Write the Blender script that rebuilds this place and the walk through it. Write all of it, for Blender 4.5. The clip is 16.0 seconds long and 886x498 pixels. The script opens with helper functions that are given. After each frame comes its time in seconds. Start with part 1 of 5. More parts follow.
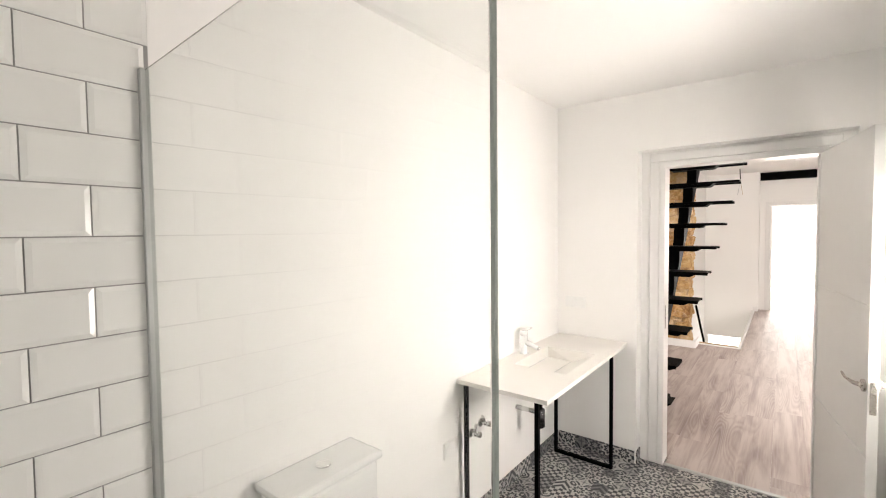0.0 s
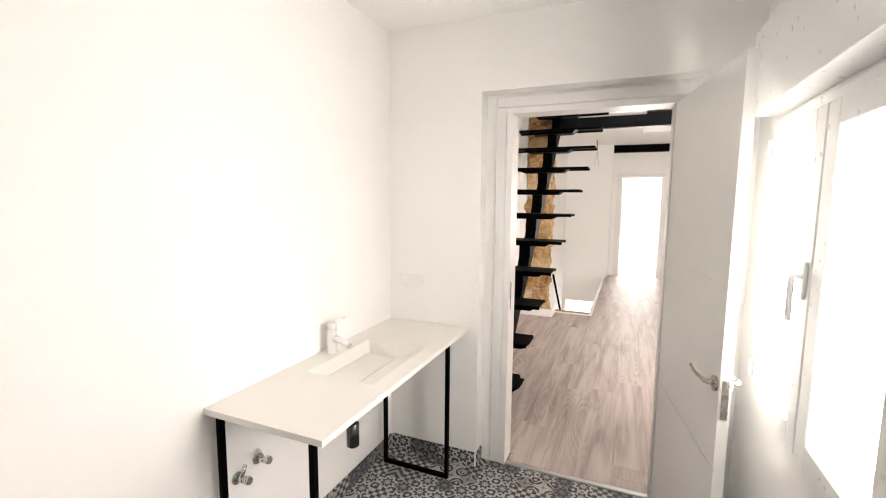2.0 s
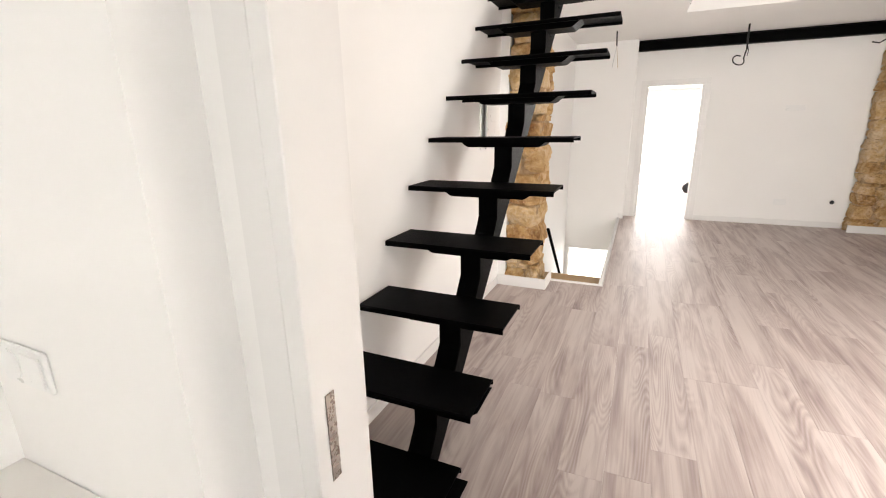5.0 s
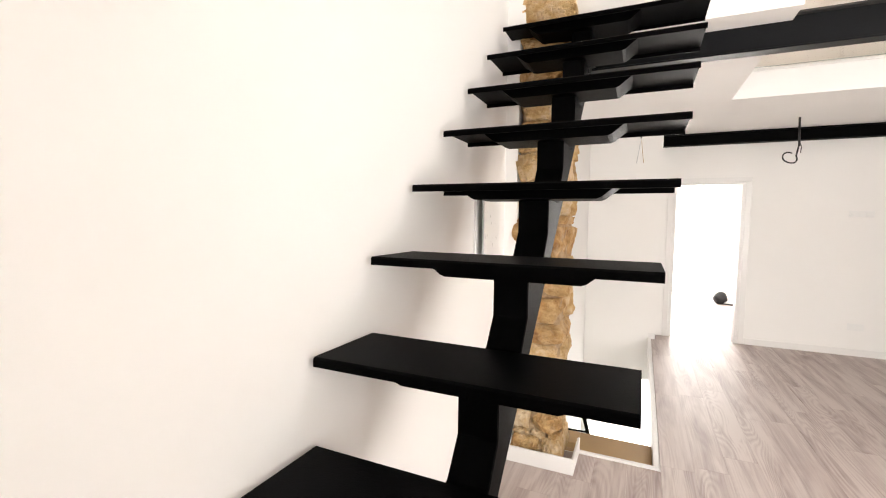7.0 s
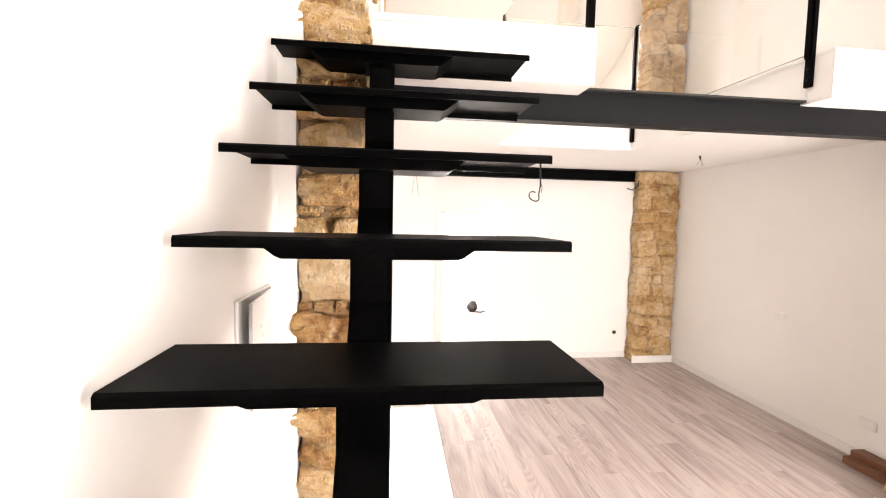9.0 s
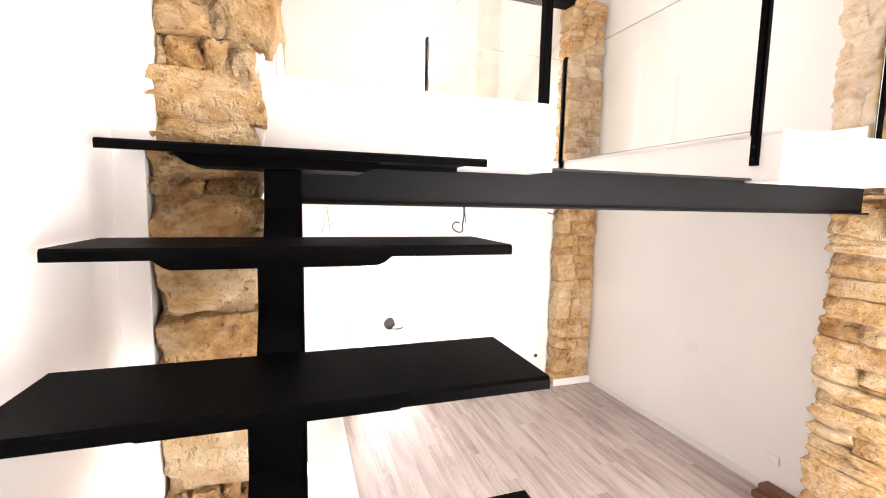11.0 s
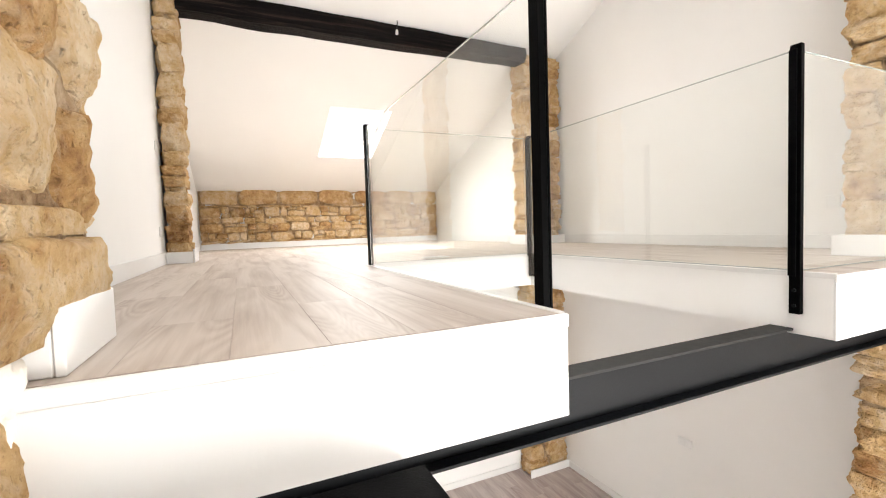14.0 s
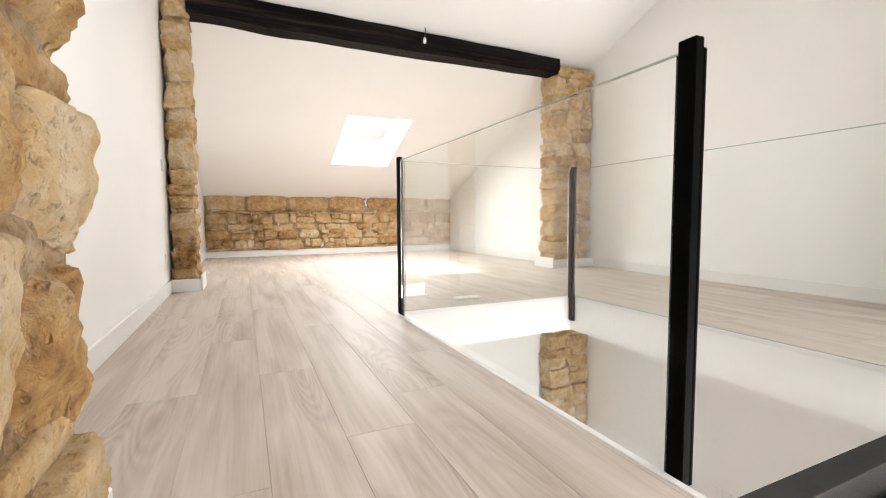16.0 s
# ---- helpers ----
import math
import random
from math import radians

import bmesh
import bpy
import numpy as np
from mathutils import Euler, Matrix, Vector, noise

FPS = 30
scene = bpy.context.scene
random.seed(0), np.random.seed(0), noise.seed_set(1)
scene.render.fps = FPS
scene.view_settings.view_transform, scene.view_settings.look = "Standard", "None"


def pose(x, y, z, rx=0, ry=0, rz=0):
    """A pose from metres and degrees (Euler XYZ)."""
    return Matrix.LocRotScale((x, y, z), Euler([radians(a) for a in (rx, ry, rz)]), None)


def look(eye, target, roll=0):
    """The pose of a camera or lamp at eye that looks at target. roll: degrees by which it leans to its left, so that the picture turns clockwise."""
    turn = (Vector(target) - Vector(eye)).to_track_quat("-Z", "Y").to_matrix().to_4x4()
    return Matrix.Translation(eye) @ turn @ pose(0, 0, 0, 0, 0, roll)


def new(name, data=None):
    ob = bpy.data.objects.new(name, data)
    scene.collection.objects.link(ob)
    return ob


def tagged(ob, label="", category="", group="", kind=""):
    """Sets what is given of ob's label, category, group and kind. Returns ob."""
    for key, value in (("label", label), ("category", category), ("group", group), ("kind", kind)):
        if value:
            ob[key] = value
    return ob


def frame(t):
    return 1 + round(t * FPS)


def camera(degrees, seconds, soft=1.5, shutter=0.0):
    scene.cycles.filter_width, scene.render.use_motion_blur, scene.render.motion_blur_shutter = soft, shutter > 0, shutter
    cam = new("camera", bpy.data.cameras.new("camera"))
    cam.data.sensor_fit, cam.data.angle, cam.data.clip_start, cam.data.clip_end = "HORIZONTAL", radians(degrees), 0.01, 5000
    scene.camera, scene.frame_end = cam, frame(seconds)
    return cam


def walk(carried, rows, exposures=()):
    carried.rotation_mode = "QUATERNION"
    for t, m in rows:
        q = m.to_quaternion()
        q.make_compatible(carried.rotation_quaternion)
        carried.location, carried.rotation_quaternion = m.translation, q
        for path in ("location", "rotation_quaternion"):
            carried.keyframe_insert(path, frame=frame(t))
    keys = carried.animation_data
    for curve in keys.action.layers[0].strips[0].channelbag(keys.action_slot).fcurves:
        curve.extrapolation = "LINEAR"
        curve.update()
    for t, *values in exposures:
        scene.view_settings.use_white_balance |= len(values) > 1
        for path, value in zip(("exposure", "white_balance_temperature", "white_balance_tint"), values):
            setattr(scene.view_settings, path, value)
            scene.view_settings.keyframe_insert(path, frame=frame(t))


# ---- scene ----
cam = camera(90.7, 16.0, 1.1)
EXPOSURES = [(0, 0.2, 6980, 14), (2.5, 0.04, 7000, 15), (3.7, 0.0, 6950, 16), (5.8, 0.22, 6650, 10), (7.0, 0.32, 6750, 12), (8.7, 0.86, 7050, 17), (11, 1.16, 6750, 17), (13.5, 0.85, 6480, 10), (16, 0.6, 6400, 9)]
PATH = [
    (0, (0.63, -3.243, 1.609), (-0.599, -1.668, 1.528), -0.6),
    (0.5, (0.638, -3.167, 1.606), (-0.385, -1.45, 1.521), -0.2),
    (1, (0.644, -3.009, 1.583), (-0.209, -1.208, 1.415), -0.2),
    (1.5, (0.669, -2.738, 1.583), (-0.18, -0.939, 1.374), -0.3),
    (2, (0.607, -2.415, 1.558), (-0.17, -0.586, 1.332), 0.5),
    (2.5, (0.536, -2.107, 1.536), (-0.212, -0.287, 1.179), -0.1),
    (3, (0.499, -1.787, 1.506), (-0.291, -0.01, 1.037), -0.5),
    (3.5, (0.458, -1.484, 1.499), (-0.288, 0.296, 0.974), -0.2),
    (6, (0.312, 0.228, 1.48), (-0.545, 1.956, 0.95), -1.6),
    (6.5, (0.19, 0.528, 1.51), (-0.714, 2.289, 1.229), 0.1),
    (7, (0.037, 0.771, 1.543), (-0.787, 2.588, 1.407), 0.7),
    (7.5, (-0.084, 1.018, 1.565), (-0.796, 2.885, 1.461), -0.7),
    (8, (-0.18, 1.213, 1.739), (-0.502, 3.183, 1.607), -0.9),
    (8.5, (-0.247, 1.334, 1.85), (-0.241, 3.329, 1.713), 0.5),
    (11, (-0.267, 1.984, 2.503), (0.36, 3.872, 2.3), 1.2),
    (11.5, (-0.208, 2.108, 2.599), (0.461, 3.992, 2.538), 1.2),
    (12, (-0.189, 2.208, 2.78), (0.512, 4.081, 2.779), 0.8),
    (12.5, (-0.181, 2.377, 2.881), (0.611, 4.213, 2.937), 0.6),
    (13, (-0.18, 2.474, 3.051), (0.686, 4.277, 3.062), -0.2),
    (13.5, (-0.107, 2.607, 3.127), (0.774, 4.402, 3.155), -0.4),
    (14, (-0.029, 2.691, 3.155), (0.803, 4.507, 3.058), -1.9),
    (14.5, (-0.009, 2.734, 3.148), (0.795, 4.565, 3.145), -2.1),
    (15, (-0.009, 2.82, 3.226), (0.73, 4.679, 3.235), -1.9),
    (15.5, (-0.051, 2.934, 3.365), (0.636, 4.81, 3.282), -0.9),
    (16, (-0.098, 3.088, 3.488), (0.729, 4.904, 3.352), -0.3),
]
walk(cam, [(t, look(eye, target, roll)) for t, eye, target, roll in PATH], EXPOSURES)

# ---- world, sun and daylight ----
SUN_TO = Vector((-0.42, 1.2, 1.8)).normalized()      # the way towards the sun
world = bpy.data.worlds.new("world")
scene.world = world
world.use_nodes = True
wn = world.node_tree.nodes
sky = wn.new("ShaderNodeTexSky")
sky.sky_type, sky.sun_disc = "NISHITA", False
sky.air_density, sky.dust_density, sky.ozone_density = 1.0, 8.0, 0.5
sky.sun_elevation = math.asin(SUN_TO.z)
sky.sun_rotation = math.atan2(SUN_TO.x, SUN_TO.y)
world.node_tree.links.new(sky.outputs["Color"], wn["Background"].inputs["Color"])
wn["Background"].inputs["Strength"].default_value = 0.15


def sun_lamp():
    d = bpy.data.lights.new("sun", "SUN")
    d.energy, d.angle, d.color = 4.0, radians(0.5), (1.0, 0.95, 0.88)
    ob = new("sun", d)
    ob.matrix_world = look(SUN_TO * 40, (0, 0, 0))


def daylight(name, eye, target, w, h, watts, colour=(1.0, 0.985, 0.96)):
    """An area lamp at or near a window or skylight, some of them unseen and added, standing in for the sky's light."""
    d = bpy.data.lights.new(name, "AREA")
    d.shape, d.size, d.size_y, d.energy, d.color = "RECTANGLE", w, h, watts, colour
    ob = new(name, d)
    ob.matrix_world = look(eye, target)


sun_lamp()
daylight("daylight_bath_window", (1.21, -0.94, 1.33), (0.0, -1.05, 1.22), 0.98, 0.98, 60)
# weak fill from the unseen end of the bathroom; no window known there
daylight("fill_bath_far", (0.2, -4.38, 1.7), (0.2, 0, 1.3), 0.9, 1.0, 4)
# fill lamp inside the room before an assumed, unseen window, turned to even the walls
daylight("fill_room", (2.45, 0.35, 1.25), (3.4, 5.0, 1.2), 1.3, 2.0, 158)
# fill from above at an assumed, unseen roof window, placed for even walls
daylight("fill_roof_near", (1.6, 2.5, 6.05), (1.7, 2.9, 0), 1.9, 1.1, 38)
daylight("daylight_roof_far", (1.47, 8.95, 4.68), (1.5, 8.2, 2.9), 0.75, 0.9, 62)
daylight("daylight_far_room", (1.0, 11.70, 1.2), (1.0, 7, 1.0), 1.4, 2.1, 175)
daylight("daylight_lower_hall", (0.14, 7.08, -1.5), (0.1, 4, -1.8), 1.3, 1.7, 16)


# ---- materials ----
def mat(name):
    m = bpy.data.materials.new(name)
    m.use_nodes = True
    return m, m.node_tree.nodes, m.node_tree.links, m.node_tree.nodes["Principled BSDF"]


def node(nodes, kind, **values):
    n = nodes.new(kind)
    for k, v in values.items():
        n.inputs[k].default_value = v
    return n


def ramp(nodes, stops):
    r = nodes.new("ShaderNodeValToRGB")
    e = r.color_ramp.elements
    while len(e) < len(stops):
        e.new(0.5)
    for s, (p, c) in zip(e, stops):
        s.position, s.color = p, (*c, 1)
    return r


def maths(nodes, links, op, a, b=None):
    n = nodes.new("ShaderNodeMath")
    n.operation = op
    for i, v in enumerate((a, b)):
        if v is None:
            continue
        if isinstance(v, (int, float)):
            n.inputs[i].default_value = v
        else:
            links.new(v, n.inputs[i])
    return n.outputs[0]


def paint(name, colour, rough=0.55, bump=0.05, scale=60.0, spread=0.04, metal=0.0, coat=0.0, spec=0.5):
    """Paint, plaster, plastic or metal with slight blotches and a fine relief."""
    m, n, l, b = mat(name)
    pos = n.new("ShaderNodeNewGeometry").outputs["Position"]
    big = node(n, "ShaderNodeTexNoise", Scale=1.3, Detail=4.0)
    fine = node(n, "ShaderNodeTexNoise", Scale=scale, Detail=5.0)
    l.new(pos, big.inputs["Vector"]), l.new(pos, fine.inputs["Vector"])
    lo = tuple(max(0, c * (1 - spread)) for c in colour)
    hi = tuple(min(1, c * (1 + spread)) for c in colour)
    r = ramp(n, [(0.3, lo), (0.7, hi)])
    l.new(big.outputs["Fac"], r.inputs["Fac"])
    l.new(r.outputs["Color"], b.inputs["Base Color"])
    b.inputs["Roughness"].default_value, b.inputs["Metallic"].default_value = rough, metal
    b.inputs["Coat Weight"].default_value = coat
    b.inputs["Specular IOR Level"].default_value = spec
    rr = maths(n, l, "MULTIPLY_ADD", fine.outputs["Fac"], 0.16)
    rr.node.inputs[2].default_value = rough - 0.08
    l.new(rr, b.inputs["Roughness"])
    bp = node(n, "ShaderNodeBump", Strength=bump, Distance=0.004)
    l.new(fine.outputs["Fac"], bp.inputs["Height"])
    l.new(bp.outputs["Normal"], b.inputs["Normal"])
    return m


def glass(name, tint):
    m, n, l, b = mat(name)
    b.inputs["Base Color"].default_value = (*tint, 1)
    b.inputs["Roughness"].default_value = 0.01
    b.inputs["IOR"].default_value = 1.45
    b.inputs["Transmission Weight"].default_value = 1.0
    return m


def laminate(name, light, mid, dark):
    """Grey-washed oak laminate: long grain along y, one tone and one cut of the log a board."""
    m, n, l, b = mat(name)
    pos = n.new("ShaderNodeNewGeometry").outputs["Position"]
    rnd = n.new("ShaderNodeObjectInfo").outputs["Random"]
    off = n.new("ShaderNodeCombineXYZ")
    l.new(maths(n, l, "MULTIPLY", rnd, 37.0), off.inputs[0])
    l.new(maths(n, l, "MULTIPLY", rnd, 91.0), off.inputs[1])
    add = n.new("ShaderNodeVectorMath")
    l.new(pos, add.inputs[0]), l.new(off.outputs[0], add.inputs[1])
    flat = n.new("ShaderNodeVectorMath")
    flat.operation = "MULTIPLY"
    flat.inputs[1].default_value = (1.0, 0.095, 0.0)
    l.new(add.outputs[0], flat.inputs[0])
    warp = node(n, "ShaderNodeTexNoise", Scale=10.0, Detail=3.0, Roughness=0.55, Distortion=0.5)
    l.new(flat.outputs[0], warp.inputs["Vector"])
    oval = n.new("ShaderNodeVectorMath")
    oval.operation = "MULTIPLY"
    oval.inputs[1].default_value = (1.0, 0.13, 0.0)
    l.new(add.outputs[0], oval.inputs[0])
    rings = node(n, "ShaderNodeTexNoise", Scale=5.5, Detail=1.0, Distortion=0.25)
    l.new(oval.outputs[0], rings.inputs["Vector"])
    saw = maths(n, l, "FRACT", maths(n, l, "MULTIPLY", rings.outputs["Fac"], 24.0))
    tri = maths(n, l, "ABSOLUTE", maths(n, l, "SUBTRACT", saw, 0.5))
    fibre_at = n.new("ShaderNodeVectorMath")
    fibre_at.operation = "MULTIPLY"
    fibre_at.inputs[1].default_value = (1.0, 0.025, 0.0)
    l.new(add.outputs[0], fibre_at.inputs[0])
    fibre = node(n, "ShaderNodeTexNoise", Scale=75.0, Detail=6.0, Roughness=0.68)
    l.new(fibre_at.outputs[0], fibre.inputs["Vector"])
    # the rings fade in and out along the board
    fade = ramp(n, [(0.42, (0.0, 0.0, 0.0)), (0.62, (1.0, 1.0, 1.0))])
    patch = node(n, "ShaderNodeTexNoise", Scale=3.0, Detail=1.0)
    l.new(flat.outputs[0], patch.inputs["Vector"]), l.new(patch.outputs["Fac"], fade.inputs["Fac"])
    f = maths(n, l, "MULTIPLY", maths(n, l, "MULTIPLY", maths(n, l, "SUBTRACT", tri, 0.25), fade.outputs["Color"]), 0.27)
    f = maths(n, l, "ADD", f, maths(n, l, "MULTIPLY", fibre.outputs["Fac"], 0.34))
    f = maths(n, l, "ADD", f, maths(n, l, "MULTIPLY", warp.outputs["Fac"], 0.80))
    f = maths(n, l, "ADD", f, maths(n, l, "MULTIPLY", maths(n, l, "SUBTRACT", rnd, 0.5), 0.03))
    r = ramp(n, [(0.42, dark), (0.64, mid), (0.84, light)])
    l.new(maths(n, l, "ADD", f, 0.17), r.inputs["Fac"])
    l.new(r.outputs["Color"], b.inputs["Base Color"])
    ro = maths(n, l, "MULTIPLY_ADD", fibre.outputs["Fac"], 0.18)
    ro.node.inputs[2].default_value = 0.46
    l.new(ro, b.inputs["Roughness"])
    bp = node(n, "ShaderNodeBump", Strength=0.12, Distance=0.002)
    l.new(fibre.outputs["Fac"], bp.inputs["Height"])
    l.new(bp.outputs["Normal"], b.inputs["Normal"])
    return m


def sandstone(name, tones, bump=0.9, rnd_source=True):
    """Rough yellow limestone: one tone a stone, pale bloom, dark stains, pitted relief."""
    m, n, l, b = mat(name)
    pos = n.new("ShaderNodeNewGeometry").outputs["Position"]
    big = node(n, "ShaderNodeTexNoise", Scale=5.0, Detail=5.0, Roughness=0.6)
    mid = node(n, "ShaderNodeTexNoise", Scale=20.0, Detail=8.0, Roughness=0.74, Distortion=0.35)
    fine = node(n, "ShaderNodeTexNoise", Scale=120.0, Detail=4.0)
    stain = node(n, "ShaderNodeTexNoise", Scale=3.1, Detail=3.0)
    for t in (big, mid, fine, stain):
        l.new(pos, t.inputs["Vector"])
    f = maths(n, l, "MULTIPLY", big.outputs["Fac"], 0.6)
    f = maths(n, l, "ADD", f, maths(n, l, "MULTIPLY", mid.outputs["Fac"], 0.5))
    if rnd_source:
        rnd = n.new("ShaderNodeObjectInfo").outputs["Random"]
        f = maths(n, l, "ADD", f, maths(n, l, "MULTIPLY", maths(n, l, "SUBTRACT", rnd, 0.5), 0.22))
    r = ramp(n, [(0.30, tones[0]), (0.46, tones[1]), (0.58, tones[2]), (0.78, tones[3])])
    l.new(f, r.inputs["Fac"])
    dark = ramp(n, [(0.60, (1, 1, 1)), (0.74, (0.60, 0.47, 0.36))])
    l.new(stain.outputs["Fac"], dark.inputs["Fac"])
    mix = n.new("ShaderNodeMix")
    mix.data_type, mix.blend_type = "RGBA", "MULTIPLY"
    mix.inputs[0].default_value = 0.8
    l.new(r.outputs["Color"], mix.inputs[6]), l.new(dark.outputs["Color"], mix.inputs[7])
    grit = node(n, "ShaderNodeTexNoise", Scale=70.0, Detail=3.0, Roughness=0.6)
    l.new(pos, grit.inputs["Vector"])
    holes = ramp(n, [(0.30, (0.45, 0.33, 0.24)), (0.38, (1, 1, 1)), (0.64, (1, 1, 1)), (0.76, (1.15, 1.13, 1.08))])
    l.new(grit.outputs["Fac"], holes.inputs["Fac"])
    speck = n.new("ShaderNodeMix")
    speck.data_type, speck.blend_type = "RGBA", "MULTIPLY"
    speck.inputs[0].default_value = 0.5
    l.new(mix.outputs[2], speck.inputs[6]), l.new(holes.outputs["Color"], speck.inputs[7])
    mix = speck
    lime = node(n, "ShaderNodeTexNoise", Scale=7.5, Detail=7.0, Roughness=0.72, Distortion=0.6)
    l.new(pos, lime.inputs["Vector"])
    mask = ramp(n, [(0.51, (0, 0, 0)), (0.66, (0.55, 0.55, 0.55))])
    l.new(lime.outputs["Fac"], mask.inputs["Fac"])
    pale = n.new("ShaderNodeMix")
    pale.data_type = "RGBA"
    l.new(mask.outputs["Color"], pale.inputs[0])
    l.new(mix.outputs[2], pale.inputs[6])
    pale.inputs[7].default_value = (0.80, 0.64, 0.44, 1)
    l.new(pale.outputs[2], b.inputs["Base Color"])
    b.inputs["Roughness"].default_value = 0.92
    b.inputs["Specular IOR Level"].default_value = 0.2
    pits = node(n, "ShaderNodeTexNoise", Scale=55.0, Detail=2.0, Roughness=0.5)
    l.new(pos, pits.inputs["Vector"])
    pit = maths(n, l, "MULTIPLY", maths(n, l, "MAXIMUM", maths(n, l, "SUBTRACT", 0.42, pits.outputs["Fac"]), 0.0), 5.0)
    h = maths(n, l, "ADD", maths(n, l, "MULTIPLY", mid.outputs["Fac"], 1.3), maths(n, l, "MULTIPLY", fine.outputs["Fac"], 0.4))
    h = maths(n, l, "SUBTRACT", h, pit)
    bp = node(n, "ShaderNodeBump", Strength=bump, Distance=0.034)
    l.new(h, bp.inputs["Height"])
    l.new(bp.outputs["Normal"], b.inputs["Normal"])
    return m


def hydraulic(name, upright=False):
    """Grey patchwork of cement-tile patterns, ten centimetres a patch."""
    m, n, l, b = mat(name)
    pos = n.new("ShaderNodeNewGeometry").outputs["Position"]
    sp = n.new("ShaderNodeSeparateXYZ")
    l.new(pos, sp.inputs[0])
    u, v = sp.outputs[0], sp.outputs[1]
    if upright:
        u, v = maths(n, l, "ADD", sp.outputs[0], sp.outputs[1]), sp.outputs[2]
    u, v = maths(n, l, "MULTIPLY", u, 10.0), maths(n, l, "MULTIPLY", v, 10.0)
    cu, cv = maths(n, l, "FLOOR", u), maths(n, l, "FLOOR", v)
    a = maths(n, l, "SUBTRACT", maths(n, l, "FRACT", u), 0.5)
    c = maths(n, l, "SUBTRACT", maths(n, l, "FRACT", v), 0.5)
    if not upright:
        a = maths(n, l, "SUBTRACT", maths(n, l, "SUBTRACT", u, cu), 0.5)
        c = maths(n, l, "SUBTRACT", maths(n, l, "SUBTRACT", v, cv), 0.5)
    cell = n.new("ShaderNodeCombineXYZ")
    l.new(cu, cell.inputs[0]), l.new(cv, cell.inputs[1])
    white = n.new("ShaderNodeTexWhiteNoise")
    l.new(cell.outputs[0], white.inputs["Vector"])
    pick = white.outputs["Value"]
    tone = n.new("ShaderNodeSeparateColor")
    l.new(white.outputs["Color"], tone.inputs[0])
    aa, ca = maths(n, l, "ABSOLUTE", a), maths(n, l, "ABSOLUTE", c)
    rad = maths(n, l, "SQRT", maths(n, l, "ADD", maths(n, l, "MULTIPLY", a, a), maths(n, l, "MULTIPLY", c, c)))
    ang = maths(n, l, "ARCTAN2", c, a)
    petal = maths(n, l, "MULTIPLY", maths(n, l, "COSINE", maths(n, l, "MULTIPLY", ang, 8.0)), 0.07)
    ring = maths(n, l, "SINE", maths(n, l, "MULTIPLY", maths(n, l, "ADD", rad, petal), 19.0))
    diag = maths(n, l, "SINE", maths(n, l, "MULTIPLY", maths(n, l, "ADD", aa, c), 13.0))
    dots = maths(n, l, "MULTIPLY", maths(n, l, "SINE", maths(n, l, "MULTIPLY", a, 12.566)),
                 maths(n, l, "SINE", maths(n, l, "MULTIPLY", c, 12.566)))
    dots = maths(n, l, "MULTIPLY", dots, 2.2)
    star = maths(n, l, "SINE", maths(n, l, "MULTIPLY", maths(n, l, "MULTIPLY", aa, ca), 62.0))

    def choose(lo, x, y):
        g = maths(n, l, "GREATER_THAN", pick, lo)
        return maths(n, l, "ADD", maths(n, l, "MULTIPLY", g, x),
                     maths(n, l, "MULTIPLY", maths(n, l, "SUBTRACT", 1.0, g), y))
    p = choose(0.42, choose(0.50, choose(0.78, star, dots), diag), ring)
    p = maths(n, l, "MINIMUM", maths(n, l, "MAXIMUM", maths(n, l, "MULTIPLY", p, 2.2), -1.0), 1.0)
    p = maths(n, l, "MULTIPLY_ADD", p, 0.5)
    p.node.inputs[2].default_value = 0.5
    edge = maths(n, l, "GREATER_THAN", maths(n, l, "MAXIMUM", aa, ca), 0.475)
    p = maths(n, l, "MULTIPLY", p, maths(n, l, "MULTIPLY_ADD", tone.outputs[1], 0.65))
    p.node.inputs[1].links[0].from_node.inputs[2].default_value = 0.45
    p = maths(n, l, "ADD", p, maths(n, l, "MULTIPLY", edge, 0.25))
    wear = node(n, "ShaderNodeTexNoise", Scale=35.0, Detail=5.0)
    l.new(pos, wear.inputs["Vector"])
    p = maths(n, l, "ADD", p, maths(n, l, "MULTIPLY", maths(n, l, "SUBTRACT", wear.outputs["Fac"], 0.5), 0.35))
    r = ramp(n, [(0.10, (0.030, 0.031, 0.036)), (0.45, (0.12, 0.12, 0.125)), (0.85, (0.46, 0.45, 0.43))])
    l.new(p, r.inputs["Fac"])
    l.new(r.outputs["Color"], b.inputs["Base Color"])
    b.inputs["Roughness"].default_value = 0.42
    return m


M_WALL = paint("white_plaster", (0.865, 0.855, 0.838), 0.75, 0.08, 70, 0.015)
M_CEIL = paint("ceiling_paint", (0.88, 0.872, 0.857), 0.8, 0.05, 60, 0.012)
M_TRIM = paint("white_lacquer", (0.80, 0.79, 0.775), 0.35, 0.02, 40, 0.015)
M_DOOR = paint("door_lacquer", (0.79, 0.785, 0.765), 0.32, 0.02, 25, 0.012)
M_PVC = paint("white_pvc", (0.83, 0.83, 0.82), 0.3, 0.015, 30, 0.01)
M_TILE = paint("white_glazed_tile", (0.78, 0.785, 0.76), 0.12, 0.015, 12, 0.02, coat=0.4)
M_GROUT = paint("grey_grout", (0.33, 0.33, 0.32), 0.9, 0.2, 150, 0.08)
M_SOLID = paint("cream_resin", (0.80, 0.775, 0.735), 0.38, 0.02, 90, 0.012)
M_CERAMIC = paint("white_ceramic", (0.83, 0.83, 0.82), 0.1, 0.01, 8, 0.01, coat=0.5)
